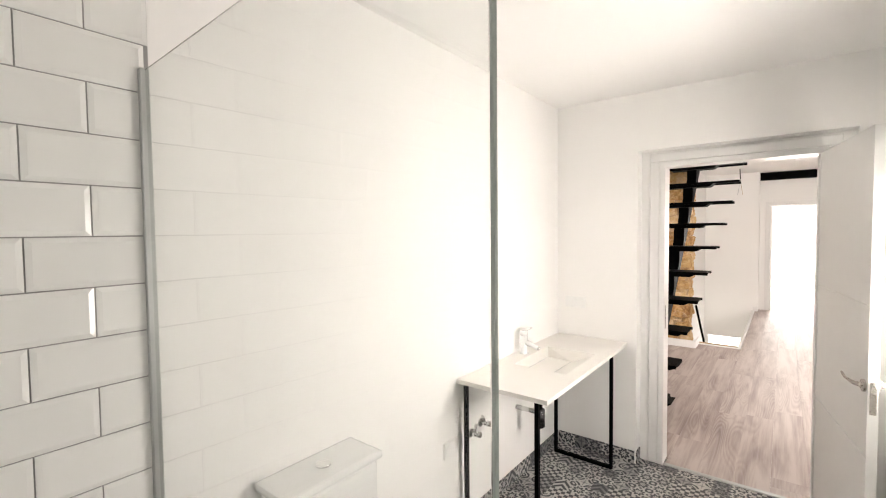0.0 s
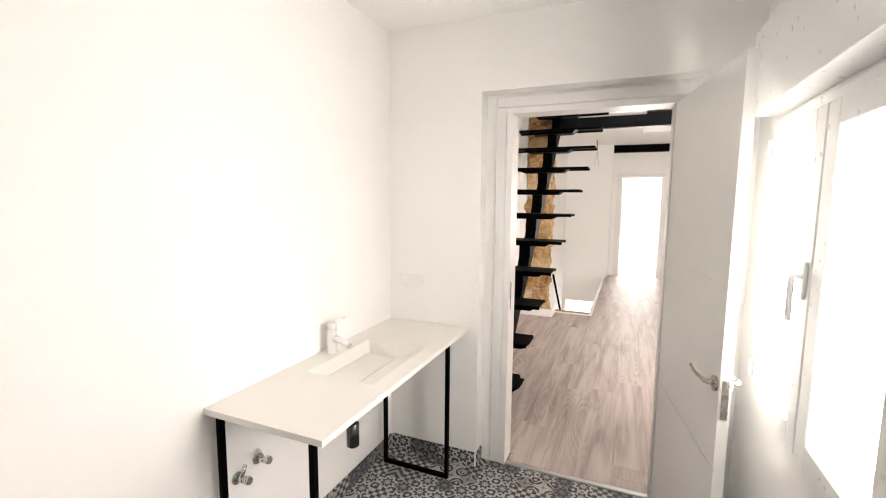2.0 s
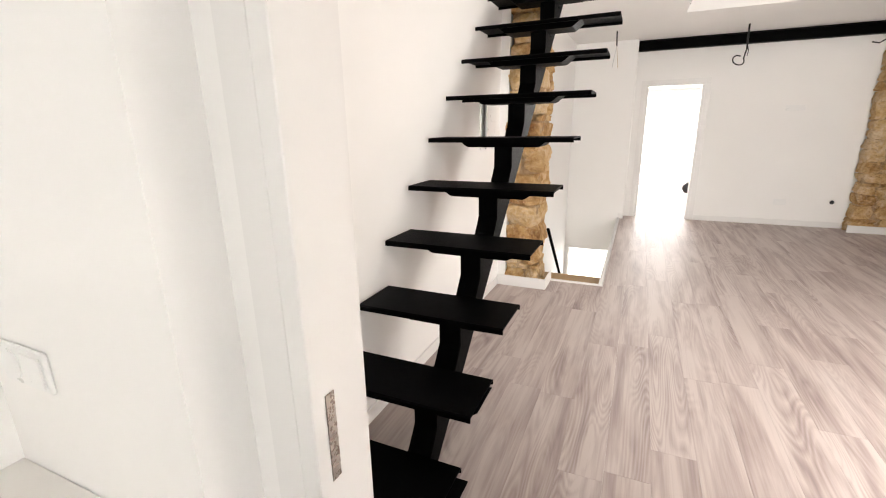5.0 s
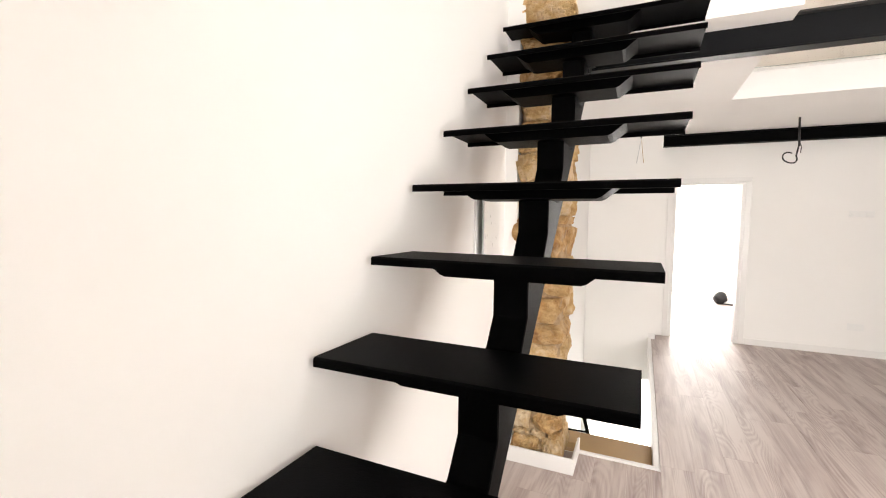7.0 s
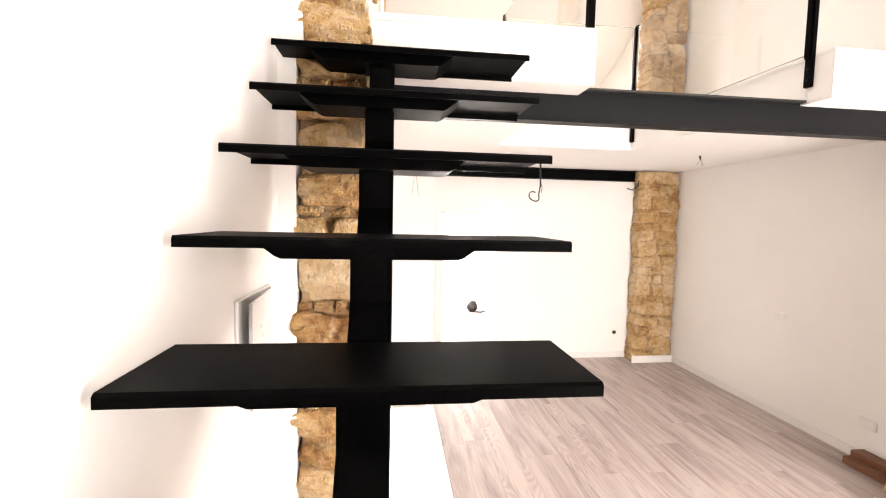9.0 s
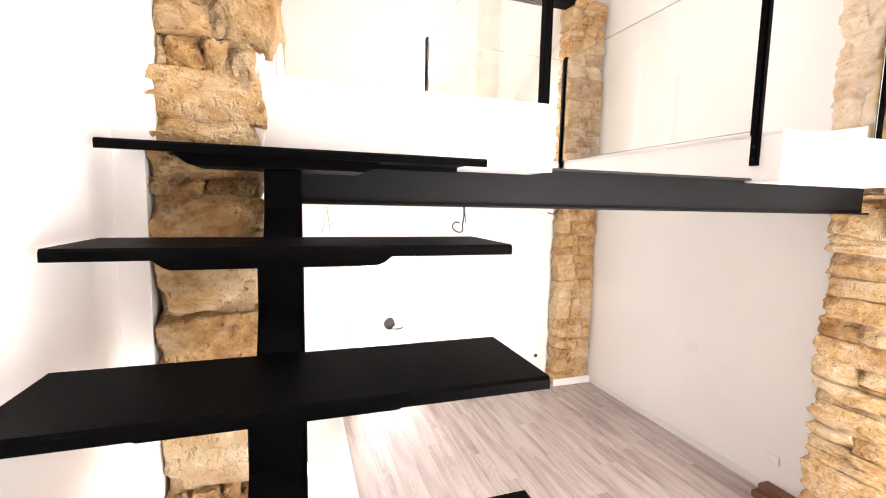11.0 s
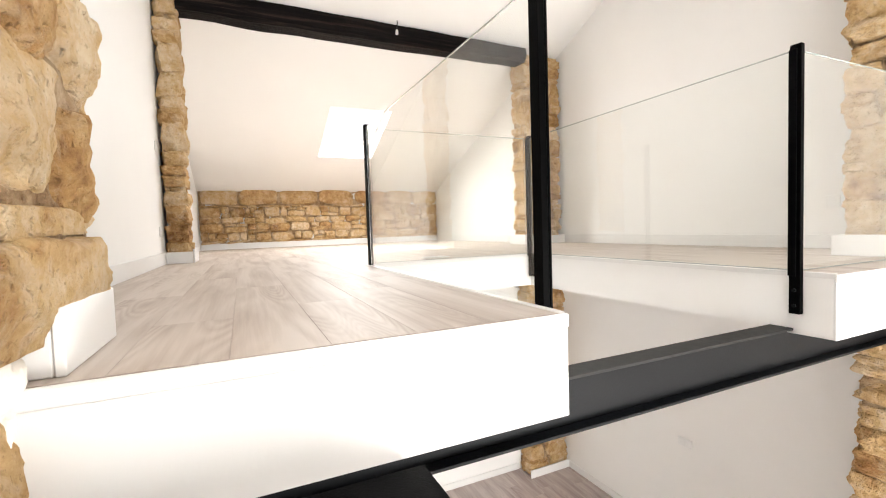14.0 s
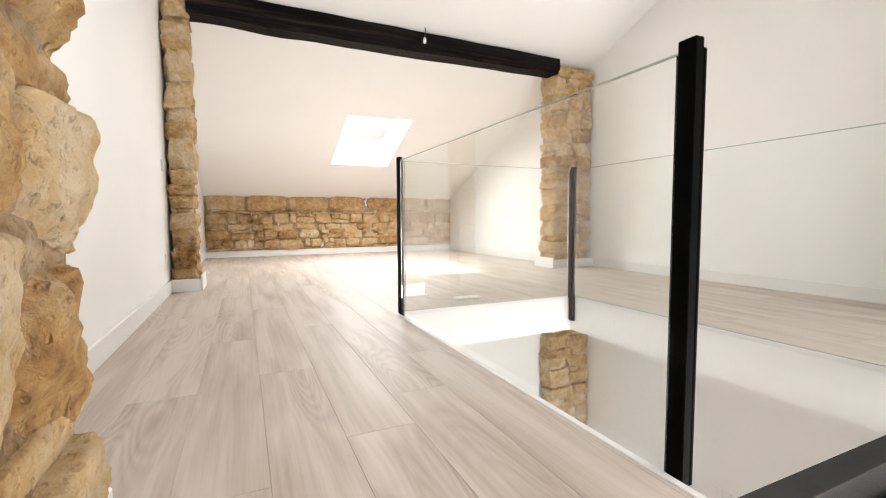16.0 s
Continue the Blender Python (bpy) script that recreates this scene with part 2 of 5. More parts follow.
M_STEEL = paint("black_steel_paint", (0.0007, 0.0007, 0.0008), 0.5, 0.2, 220, 0.25, spec=0.035)
M_BEAM = paint("dark_grey_steel_paint", (0.0042, 0.0047, 0.0056), 0.45, 0.2, 120, 0.3, spec=0.12)
M_DUSTY = paint("dusty_steel_paint", (0.032, 0.031, 0.03), 0.7, 0.3, 35, 0.45, spec=0.2)
M_CHROME = paint("chrome", (0.75, 0.75, 0.74), 0.14, 0.01, 20, 0.03, metal=1.0)
M_DARKCHROME = paint("dark_chrome", (0.10, 0.10, 0.10), 0.22, 0.01, 20, 0.05, metal=1.0)
# grey that paints the shade inside a white socket's recess
M_WELL_SHADE = paint("socket_recess_shade", (0.58, 0.58, 0.57), 0.4, 0.01, 40, 0.02)
M_BRASS = paint("brushed_nickel", (0.48, 0.45, 0.41), 0.28, 0.04, 150, 0.06, metal=1.0)
M_ALU = paint("satin_aluminium", (0.52, 0.54, 0.53), 0.35, 0.03, 150, 0.05, metal=1.0)
M_BLACK = paint("black_plastic", (0.012, 0.012, 0.013), 0.4, 0.05, 90, 0.2)
M_EDGE = paint("green_glass_edge", (0.40, 0.46, 0.43), 0.2, 0.01, 30, 0.05)
M_EDGE_DARK = paint("dark_green_glass_edge", (0.09, 0.12, 0.11), 0.2, 0.01, 30, 0.05)
M_GREYLINE = paint("grey_plastic", (0.45, 0.46, 0.48), 0.5, 0.03, 60, 0.05)
M_OAK = paint("bare_oak", (0.42, 0.27, 0.12), 0.5, 0.1, 60, 0.15)


def old_timber(name):
    """Black-brown stained beam with long grain lines, checks and worn streaks."""
    m, n, l, b = mat(name)
    pos = n.new("ShaderNodeNewGeometry").outputs["Position"]
    sc = n.new("ShaderNodeMapping")
    sc.inputs["Scale"].default_value = (0.9, 16, 22)
    l.new(pos, sc.inputs["Vector"])
    grain = node(n, "ShaderNodeTexNoise", Scale=1.6, Detail=7.0, Roughness=0.65, Distortion=0.5)
    l.new(sc.outputs["Vector"], grain.inputs["Vector"])
    r = ramp(n, [(0.36, (0.0015, 0.001, 0.001)), (0.52, (0.006, 0.004, 0.0037)), (0.66, (0.026, 0.016, 0.013))])
    l.new(grain.outputs["Fac"], r.inputs["Fac"])
    l.new(r.outputs["Color"], b.inputs["Base Color"])
    b.inputs["Roughness"].default_value = 0.6
    b.inputs["Specular IOR Level"].default_value = 0.08
    bp = node(n, "ShaderNodeBump", Strength=0.9, Distance=0.012)
    l.new(grain.outputs["Fac"], bp.inputs["Height"])
    l.new(bp.outputs["Normal"], b.inputs["Normal"])
    return m


M_OLDBEAM = old_timber("old_dark_timber")
M_GLASS = glass("clear_glass", (0.978, 0.995, 0.984))
M_PANE = glass("window_glass", (0.985, 0.99, 0.985))
M_FLOOR = laminate("grey_oak_laminate", (0.54, 0.47, 0.44), (0.37, 0.30, 0.28), (0.175, 0.13, 0.124))
M_LOFT = laminate("pale_oak_laminate", (0.55, 0.485, 0.43), (0.42, 0.35, 0.297), (0.26, 0.20, 0.165))
M_HYD = hydraulic("patchwork_cement_tile")
M_HYD_UP = hydraulic("patchwork_skirting_tile", True)
M_STONE = sandstone("yellow_limestone", ((0.24, 0.115, 0.046), (0.54, 0.315, 0.128), (0.69, 0.47, 0.23), (0.84, 0.69, 0.49)))
M_MORTAR = sandstone("sandy_mortar", ((0.17, 0.09, 0.045), (0.40, 0.245, 0.125), (0.55, 0.375, 0.215), (0.68, 0.53, 0.35)), 1.0, False)
M_LIME = paint("rough_lime_mortar", (0.76, 0.72, 0.65), 0.9, 1.0, 45, 0.06)


# ---- mesh helpers ----
def shade(bm, smooth):
    for f in bm.faces:
        f.smooth = smooth
    return bm


def box(x0, x1, y0, y1, z0, z1, bevel=0.0, bm=None, segments=1):
    bm = bm or bmesh.new()
    vs = bmesh.ops.create_cube(bm, size=1.0)["verts"]
    for v in vs:
        v.co = Vector((x0 + (v.co.x + 0.5) * (x1 - x0), y0 + (v.co.y + 0.5) * (y1 - y0), z0 + (v.co.z + 0.5) * (z1 - z0)))
    if bevel:
        es = list({e for v in vs for e in v.link_edges})
        bmesh.ops.bevel(bm, geom=es, offset=bevel, segments=segments, affect="EDGES", profile=0.6)
    return bm


def prism(outline, axis, a0, a1, bm=None, bevel=0.0):
    """A flat outline of (u, v) drawn out along an axis: x takes (y, z), y takes (x, z), z takes (x, y)."""
    bm = bm or bmesh.new()
    at = {"x": lambda u, v, a: (a, u, v), "y": lambda u, v, a: (u, a, v), "z": lambda u, v, a: (u, v, a)}[axis]
    p = [bm.verts.new(at(u, v, a0)) for u, v in outline]
    q = [bm.verts.new(at(u, v, a1)) for u, v in outline]
    k = len(p)
    faces = [bm.faces.new(p), bm.faces.new(q[::-1])]
    faces += [bm.faces.new((p[i], q[i], q[(i + 1) % k], p[(i + 1) % k])) for i in range(k)]
    bmesh.ops.recalc_face_normals(bm, faces=faces)
    if bevel:
        bmesh.ops.bevel(bm, geom=list({e for f in faces for e in f.edges}), offset=bevel, segments=1, affect="EDGES")
    return bm


def tube(points, radius, bm=None, sides=10, caps=True):
    """A round bar through points."""
    bm = bm or bmesh.new()
    pts = [Vector(p) for p in points]
    rings, up = [], None
    for i, p in enumerate(pts):
        d = (pts[min(i + 1, len(pts) - 1)] - pts[max(i - 1, 0)]).normalized()
        if up is None:
            up = d.orthogonal().normalized()
        up = (up - d * up.dot(d)).normalized()
        side = d.cross(up)
        rr = radius[i] if isinstance(radius, (list, tuple)) else radius
        rings.append([bm.verts.new(p + rr * (math.cos(2 * math.pi * k / sides) * up + math.sin(2 * math.pi * k / sides) * side)) for k in range(sides)])
    for r0, r1 in zip(rings, rings[1:]):
        for k in range(sides):
            f = bm.faces.new((r0[k], r0[(k + 1) % sides], r1[(k + 1) % sides], r1[k]))
            f.smooth = True
    if caps:
        bm.faces.new(rings[0][::-1])
        bm.faces.new(rings[-1])
    return bm


def finish(name, bm, material):
    me = bpy.data.meshes.new(name)
    bm.normal_update()
    bm.to_mesh(me)
    bm.free()
    me.materials.append(material)
    return me


def part(name, bm, material, parent, label=""):
    ob = new(name, finish(name, bm, material))
    ob.parent = parent
    return tagged(ob, label)


def piece(name, me, parent, m=None):
    ob = bpy.data.objects.new(name, me)
    scene.collection.objects.link(ob)
    ob.parent = parent
    if m is not None:
        ob.matrix_basis = m
    return ob


def solid(name, bm, material, label, category, kind="", group=""):
    return tagged(new(name, finish(name, bm, material)), label, category, group, kind)


def thing(name, at, label, category, group=""):
    ob = new(name)
    ob.location = at
    ob.empty_display_size = 0.1
    return tagged(ob, label, category, group)


def wall(name, axis, a0, a1, u0, u1, z0, z1, holes, material, label, category="wall"):
    """An upright or lying slab between a0 and a1 on its axis, with rectangular holes (u0, u1, z0, z1) right through it.
    For axis z, u is x and the second pair is y."""
    us = sorted({u0, u1, *[h[0] for h in holes], *[h[1] for h in holes]})
    vs = sorted({z0, z1, *[h[2] for h in holes], *[h[3] for h in holes]})
    us, vs = [u for u in us if u0 <= u <= u1], [v for v in vs if z0 <= v <= z1]
    at = {"x": lambda u, v, a: (a, u, v), "y": lambda u, v, a: (u, a, v), "z": lambda u, v, a: (u, v, a)}[axis]

    def full(i, j):
        if not (0 <= i < len(us) - 1 and 0 <= j < len(vs) - 1):
            return False
        cu, cv = (us[i] + us[i + 1]) / 2, (vs[j] + vs[j + 1]) / 2
        return not any(h[0] < cu < h[1] and h[2] < cv < h[3] for h in holes)
    bm = bmesh.new()
    grid = {}

    def vert(i, j, k):
        if (i, j, k) not in grid:
            grid[i, j, k] = bm.verts.new(at(us[i], vs[j], (a0, a1)[k]))
        return grid[i, j, k]
    for i in range(len(us) - 1):
        for j in range(len(vs) - 1):
            if not full(i, j):
                continue
            for k in (0, 1):
                bm.faces.new([vert(i, j, k), vert(i + 1, j, k), vert(i + 1, j + 1, k), vert(i, j + 1, k)])
            for di, dj, p, q in ((-1, 0, (i, j), (i, j + 1)), (1, 0, (i + 1, j), (i + 1, j + 1)), (0, -1, (i, j), (i + 1, j)), (0, 1, (i, j + 1), (i + 1, j + 1))):
                if not full(i + di, j + dj):
                    bm.faces.new([vert(*p, 0), vert(*q, 0), vert(*q, 1), vert(*p, 1)])
    bmesh.ops.recalc_face_normals(bm, faces=bm.faces)
    return solid(name, bm, material, label, category, "structure")


# ---- the large structure ----
WEST, LOFT_W, EAST = -0.76, -0.64, 3.70       # faces of the long side walls
DOOR_Y0, DOOR_Y1 = -0.115, 0.10               # the wall with the bathroom door
CEIL, LOFT = 2.67, 2.92                       # ceiling below the loft, loft floor
FAR = 7.36                                    # wall with the far door
EAVE_Y, EAVE_Z, SLOPE, RIDGE = 10.52, 3.86, 0.418, 3.70
BATH_E, BATH_S, BATH_C = 1.10, -4.40, 2.51


def roof(y):
    top = EAVE_Z + SLOPE * (EAVE_Y - RIDGE)
    return EAVE_Z + SLOPE * (EAVE_Y - y) if y > RIDGE else top - SLOPE * (RIDGE - y)


def gable(name, x0, x1, y0, y1, z0, label):
    ys = [y0, *([RIDGE] if y0 < RIDGE < y1 else []), y1]
    pts = [(y0, z0), (y1, z0)] + [(y, roof(y)) for y in reversed(ys)]
    solid(name, prism(pts, "x", x0, x1), M_WALL, label, "wall", "structure")


gable("wall_west", WEST - 0.2, WEST, DOOR_Y1, 3.72, -2.75, "smooth white plastered wall beside the steel stairs")
gable("wall_west_loft", WEST - 0.2, LOFT_W, 3.72, 11.9, -2.75, "smooth white plastered wall of the loft")
gable("wall_east", EAST, EAST + 0.2, DOOR_Y0, 11.9, 0, "smooth white plastered long side wall")
solid("wall_bath_west", box(WEST - 0.2, -0.715, BATH_S - 0.2, DOOR_Y1, -0.2, BATH_C), M_WALL, "white plastered bathroom wall behind the washbasin", "wall", "structure")
# the opening in this end wall is added, out of view
wall("wall_bath_south", "y", BATH_S - 0.2, BATH_S, -0.96, BATH_E + 0.2, -0.2, BATH_C, [(-0.3, 0.7, 1.15, 2.2)], M_WALL, "white wall at the end of the bathroom with an added, unseen window opening")
wall("wall_bath_east", "x", BATH_E, BATH_E + 0.2, BATH_S, DOOR_Y0, -0.2, BATH_C, [(-1.46, -0.42, 0.80, 1.86)], M_WALL, "white plastered bathroom wall with a window opening")
wall("wall_door_bath_side", "y", DOOR_Y0, -0.01, -0.715, EAST, -0.2, roof(0), [(-0.15, 0.93, -0.2, 2.13)], M_WALL, "white plastered wall with a shallow recess round the door")
wall("wall_door_room_side", "y", -0.01, DOOR_Y1, -0.715, EAST, -0.2, roof(0), [(-0.035, 0.815, -0.2, 2.055), (1.7, 3.2, 0.05, 2.3)], M_WALL, "white plastered wall with the bathroom door opening")
solid("ceiling_bath", box(-0.96, BATH_E + 0.2, BATH_S - 0.2, DOOR_Y0, BATH_C, BATH_C + 0.2), M_CEIL, "flat white bathroom ceiling", "ceiling", "structure")
wall("wall_far", "y", FAR, FAR + 0.12, 0.0, EAST, -0.2, CEIL, [(0.40, 1.20, -0.2, 2.05)], M_WALL, "white wall with a door opening to a sunny room")
solid("wall_far_corner", box(LOFT_W, 0.245, 7.094, FAR + 0.12, -0.22, CEIL), M_WALL, "white wall block at the end of the stairwell", "wall", "structure")
wall("wall_far_room_end", "y", 11.7, 11.9, LOFT_W, EAST, -0.2, CEIL, [(0.3, 1.7, 0.1, 2.25)], M_WALL, "white outer wall with a balcony window opening")
HOLE = (LOFT_W - 0.012, 0.165, 3.74, 7.10)
VOID = (0.74, 2.085, 3.0, 5.60)
wall("floor", "z", -0.22, -0.012, WEST, EAST, DOOR_Y1, 11.7, [HOLE], M_WALL, "screed slab under the laminate floor with a stairwell opening", "floor")
solid("floor_bath", box(-0.96, BATH_E + 0.2, BATH_S, DOOR_Y1, -0.22, -0.012), M_GROUT, "grouted bed under the bathroom tiles", "floor", "structure")
wall("ceiling", "z", CEIL, LOFT - 0.012, LOFT_W, EAST, 3.61, 11.7, [(VOID[0], VOID[1], 3.0, VOID[3])], M_CEIL, "white plastered underside and edge of the loft floor", "ceiling")


def sloped_ceiling():
    """Roof underside in two slopes, with a skylight opening in each; the near one is unseen, added for light."""
    bm = bmesh.new()
    for y0, y1, hole in ((RIDGE, 12.0, (1.08, 1.90, 8.41, 9.50)), (-0.4, RIDGE, (0.6, 2.6, 1.9, 3.1))):
        us = [-0.96, hole[0], hole[1], EAST + 0.2]
        vs = [y0, hole[2], hole[3], y1]
        g = {(i, j, k): bm.verts.new((us[i], vs[j], roof(vs[j]) + 0.28 * k)) for i in range(4) for j in range(4) for k in (0, 1)}
        for i in range(3):
            for j in range(3):
                if (i, j) == (1, 1):
                    for p, q in (((1, 1), (2, 1)), ((2, 1), (2, 2)), ((2, 2), (1, 2)), ((1, 2), (1, 1))):
                        bm.faces.new([g[(*p, 0)], g[(*q, 0)], g[(*q, 1)], g[(*p, 1)]])
                    continue
                for k in (0, 1):
                    bm.faces.new([g[i, j, k], g[i + 1, j, k], g[i + 1, j + 1, k], g[i, j + 1, k]])
    bmesh.ops.recalc_face_normals(bm, faces=bm.faces)
    solid("ceiling_sloped", bm, M_CEIL, "white sloping roof underside with skylight openings", "ceiling", "structure")


sloped_ceiling()
wall("wall_eave", "y", EAVE_Y + 0.03, EAVE_Y + 0.35, LOFT_W, EAST, LOFT - 0.3, EAVE_Z + 0.05, [], M_WALL, "low outer wall under the eaves")
solid("wall_loft_back_east", box(3.45, EAST, 7.42, EAVE_Y + 0.03, LOFT - 0.012, 5.2), M_WALL, "white plastered loft wall beyond the stone pier", "wall", "structure")
# the storey below, seen through the stairwell
solid("floor_lower_hall", box(-0.9, 1.4, 2.4, 7.3, -2.95, -2.75), M_TILE, "pale floor of the hall below", "floor", "structure")
solid("wall_lower_hall_east", box(1.2, 1.4, 2.4, 7.3, -2.75, -0.22), M_WALL, "white wall of the hall below", "wall", "structure")
solid("wall_lower_hall_south", box(-0.9, 1.2, 2.4, 2.6, -2.75, -0.22), M_WALL, "white wall of the hall below", "wall", "structure")
wall("wall_lower_hall_north", "y", 7.097, 7.25, LOFT_W, 1.2, -2.75, -0.22, [(-0.575, 0.85, -2.45, -0.56)], M_WALL, "white wall of the hall below with a bright window opening")
solid("ground", box(-400, 400, -400, 400, -3.2, -2.96), paint("pale_paving", (0.32, 0.31, 0.29), 0.85, 0.4, 8, 0.12), "plain pale paving round the house", "ground", "structure")


def bright_sky():
    """Plain white sky beyond the windows and the roof window."""
    m, n, l, b = mat("overcast_glare")
    b.inputs["Emission Color"].default_value = (1.0, 0.985, 0.95, 1)
    b.inputs["Emission Strength"].default_value = 2.0
    for name, x0, x1, y0, y1, z0, z1 in (("backdrop", 1.9, 1.92, -2.6, -0.2, 0.0, 3.2), ("backdrop", -0.6, 2.6, 12.6, 12.62, -0.6, 3.2), ("backdrop", -0.7, 1.15, 7.55, 7.57, -2.7, -0.4)):
        solid(name, box(x0, x1, y0, y1, z0, z1), m, "plain glaring sky beyond a window", "sky", "structure")


bright_sky()


# ---- trims ----
def trims():
    def strip(name, b, label):
        solid(name, b, M_TRIM, label, "trim", "structure")
    h = 0.08
    strip("baseboard", box(WEST + 0.001, WEST + 0.014, DOOR_Y1 + 0.02, 3.42, 0, h, 0.003), "white baseboard along the stair wall")
    strip("baseboard", box(EAST - 0.014, EAST - 0.001, DOOR_Y1 + 0.02, 3.45, 0, h, 0.003), "white baseboard along the side wall")
    strip("baseboard", box(EAST - 0.014, EAST - 0.001, 4.02, 7.10, 0, h, 0.003), "white baseboard along the side wall")
    strip("baseboard", box(1.27, 3.09, FAR - 0.014, FAR - 0.001, 0, h, 0.003), "white baseboard along the far wall")
    strip("baseboard", box(0.17, 0.246, 7.087, 7.099, 0, h, 0.003), "white baseboard at the end of the stairwell")
    z = LOFT
    strip("baseboard", box(LOFT_W + 0.001, LOFT_W + 0.016, 4.02, 7.10, z, z + 0.10, 0.003), "white baseboard along the loft wall")
    strip("baseboard", box(EAST - 0.016, EAST - 0.001, 4.06, 7.08, z, z + 0.10, 0.003), "white baseboard along the loft wall")
    strip("baseboard", box(3.434, 3.449, 7.45, EAVE_Y, z, z + 0.10, 0.003), "white baseboard along the loft end wall")
    strip("baseboard", box(LOFT_W + 0.017, 3.433, EAVE_Y - 0.012, EAVE_Y + 0.003, z, z + 0.095, 0.003), "white baseboard under the low stone wall")
    strip("baseboard", box(LOFT_W + 0.001, LOFT_W + 0.016, 7.47, EAVE_Y - 0.013, z, z + 0.10, 0.003), "white baseboard along the loft wall")
    # round the foot of the piers
    for x0, x1, y0, y1, z0 in ((-0.755, -0.285, 3.425, 3.44, 0), (3.085, 3.695, 3.425, 3.44, 0), (3.09, 3.695, 7.085, 7.10, 0)):
        strip("baseboard", box(x0, x1, y0, y1, z0, z0 + 0.10, 0.003), "white plinth board round a stone pier")
    for x0, x1, y0, y1, z0 in ((-0.30, -0.285, 3.441, 3.735, 0), (3.085, 3.10, 3.441, 3.99, 0), (3.085, 3.10, 3.80, 4.07, z), (-0.332, -0.314, 3.640, 3.97, z),
                               (3.09, 3.105, 7.07, 7.43, z), (-0.425, -0.41, 7.10, 7.46, z)):
        strip("baseboard", box(x0, x1, y0, y1, z0, z0 + 0.10 + 0.02 * (z0 > 1), 0.003), "white plinth board round a stone pier")
    strip("baseboard", box(LOFT_W + 0.001, -0.426, 7.085, 7.10, z, z + 0.10, 0.003), "white plinth board round a stone pier")
    strip("baseboard", box(3.106, EAST - 0.017, 7.07, 7.085, z, z + 0.10, 0.003), "white plinth board round a stone pier")
    strip("baseboard", box(-0.40, -0.333, 3.642, 3.658, z, z + 0.12, 0.003), "white plinth board round a stone pier")
    # stairwell edge and loft edges
    strip("trim", box(HOLE[0] + 0.35, HOLE[1] + 0.03, HOLE[2] - 0.03, HOLE[2] + 0.004, -0.23, 0.012, 0.003), "white edging round the stairwell")
    strip("trim", box(HOLE[1] - 0.004, HOLE[1] + 0.03, HOLE[2] + 0.005, HOLE[3] - 0.014, -0.23, 0.016, 0.003), "white edging round the stairwell")
    strip("trim", box(-0.395, VOID[0] + 0.004, 3.592, 3.606, LOFT - 0.038, LOFT - 0.001, 0.004), "white edge strip of the loft floor")
    strip("trim", box(VOID[1] - 0.004, 3.10, 3.598, 3.606, LOFT - 0.035, LOFT - 0.001, 0.003), "white edge strip of the loft floor")
    strip("trim", box(VOID[0] - 0.020, VOID[0] + 0.001, 3.607, VOID[3] + 0.02, LOFT - 0.02, LOFT + 0.003, 0.002), "white edge strip of the loft floor")
    strip("trim", box(VOID[1] - 0.001, VOID[1] + 0.020, 3.607, VOID[3] + 0.02, LOFT - 0.02, LOFT + 0.003, 0.002), "white edge strip of the loft floor")
    strip("trim", box(VOID[0] + 0.007, VOID[1] - 0.007, VOID[3] - 0.006, VOID[3] + 0.02, LOFT - 0.02, LOFT + 0.003, 0.002), "white edge strip of the loft floor")
    solid("fascia", box(-0.395, VOID[0], 3.597, 3.6092, 2.645, LOFT - 0.039), M_WALL, "white plastered edge board of the loft over the stairs", "trim", "structure")
    solid("fascia", box(VOID[1], 3.10, 3.603, 3.609, 2.655, LOFT - 0.036), M_WALL, "white plastered edge board of the loft", "trim", "structure")
    solid("fascia", box(-0.30, VOID[0] - 0.002, 3.6095, 3.791, 2.646, 2.6705), M_WALL, "white plastered underside of the loft edge", "trim", "structure")
    solid("fascia", box(VOID[1] + 0.002, 3.10, 3.6095, 3.791, 2.656, 2.6705), M_WALL, "white plastered underside of the loft edge", "trim", "structure")


trims()


# ---- steel stairs ----
RISE, GOING, TREADS = 0.245, 0.269, 11


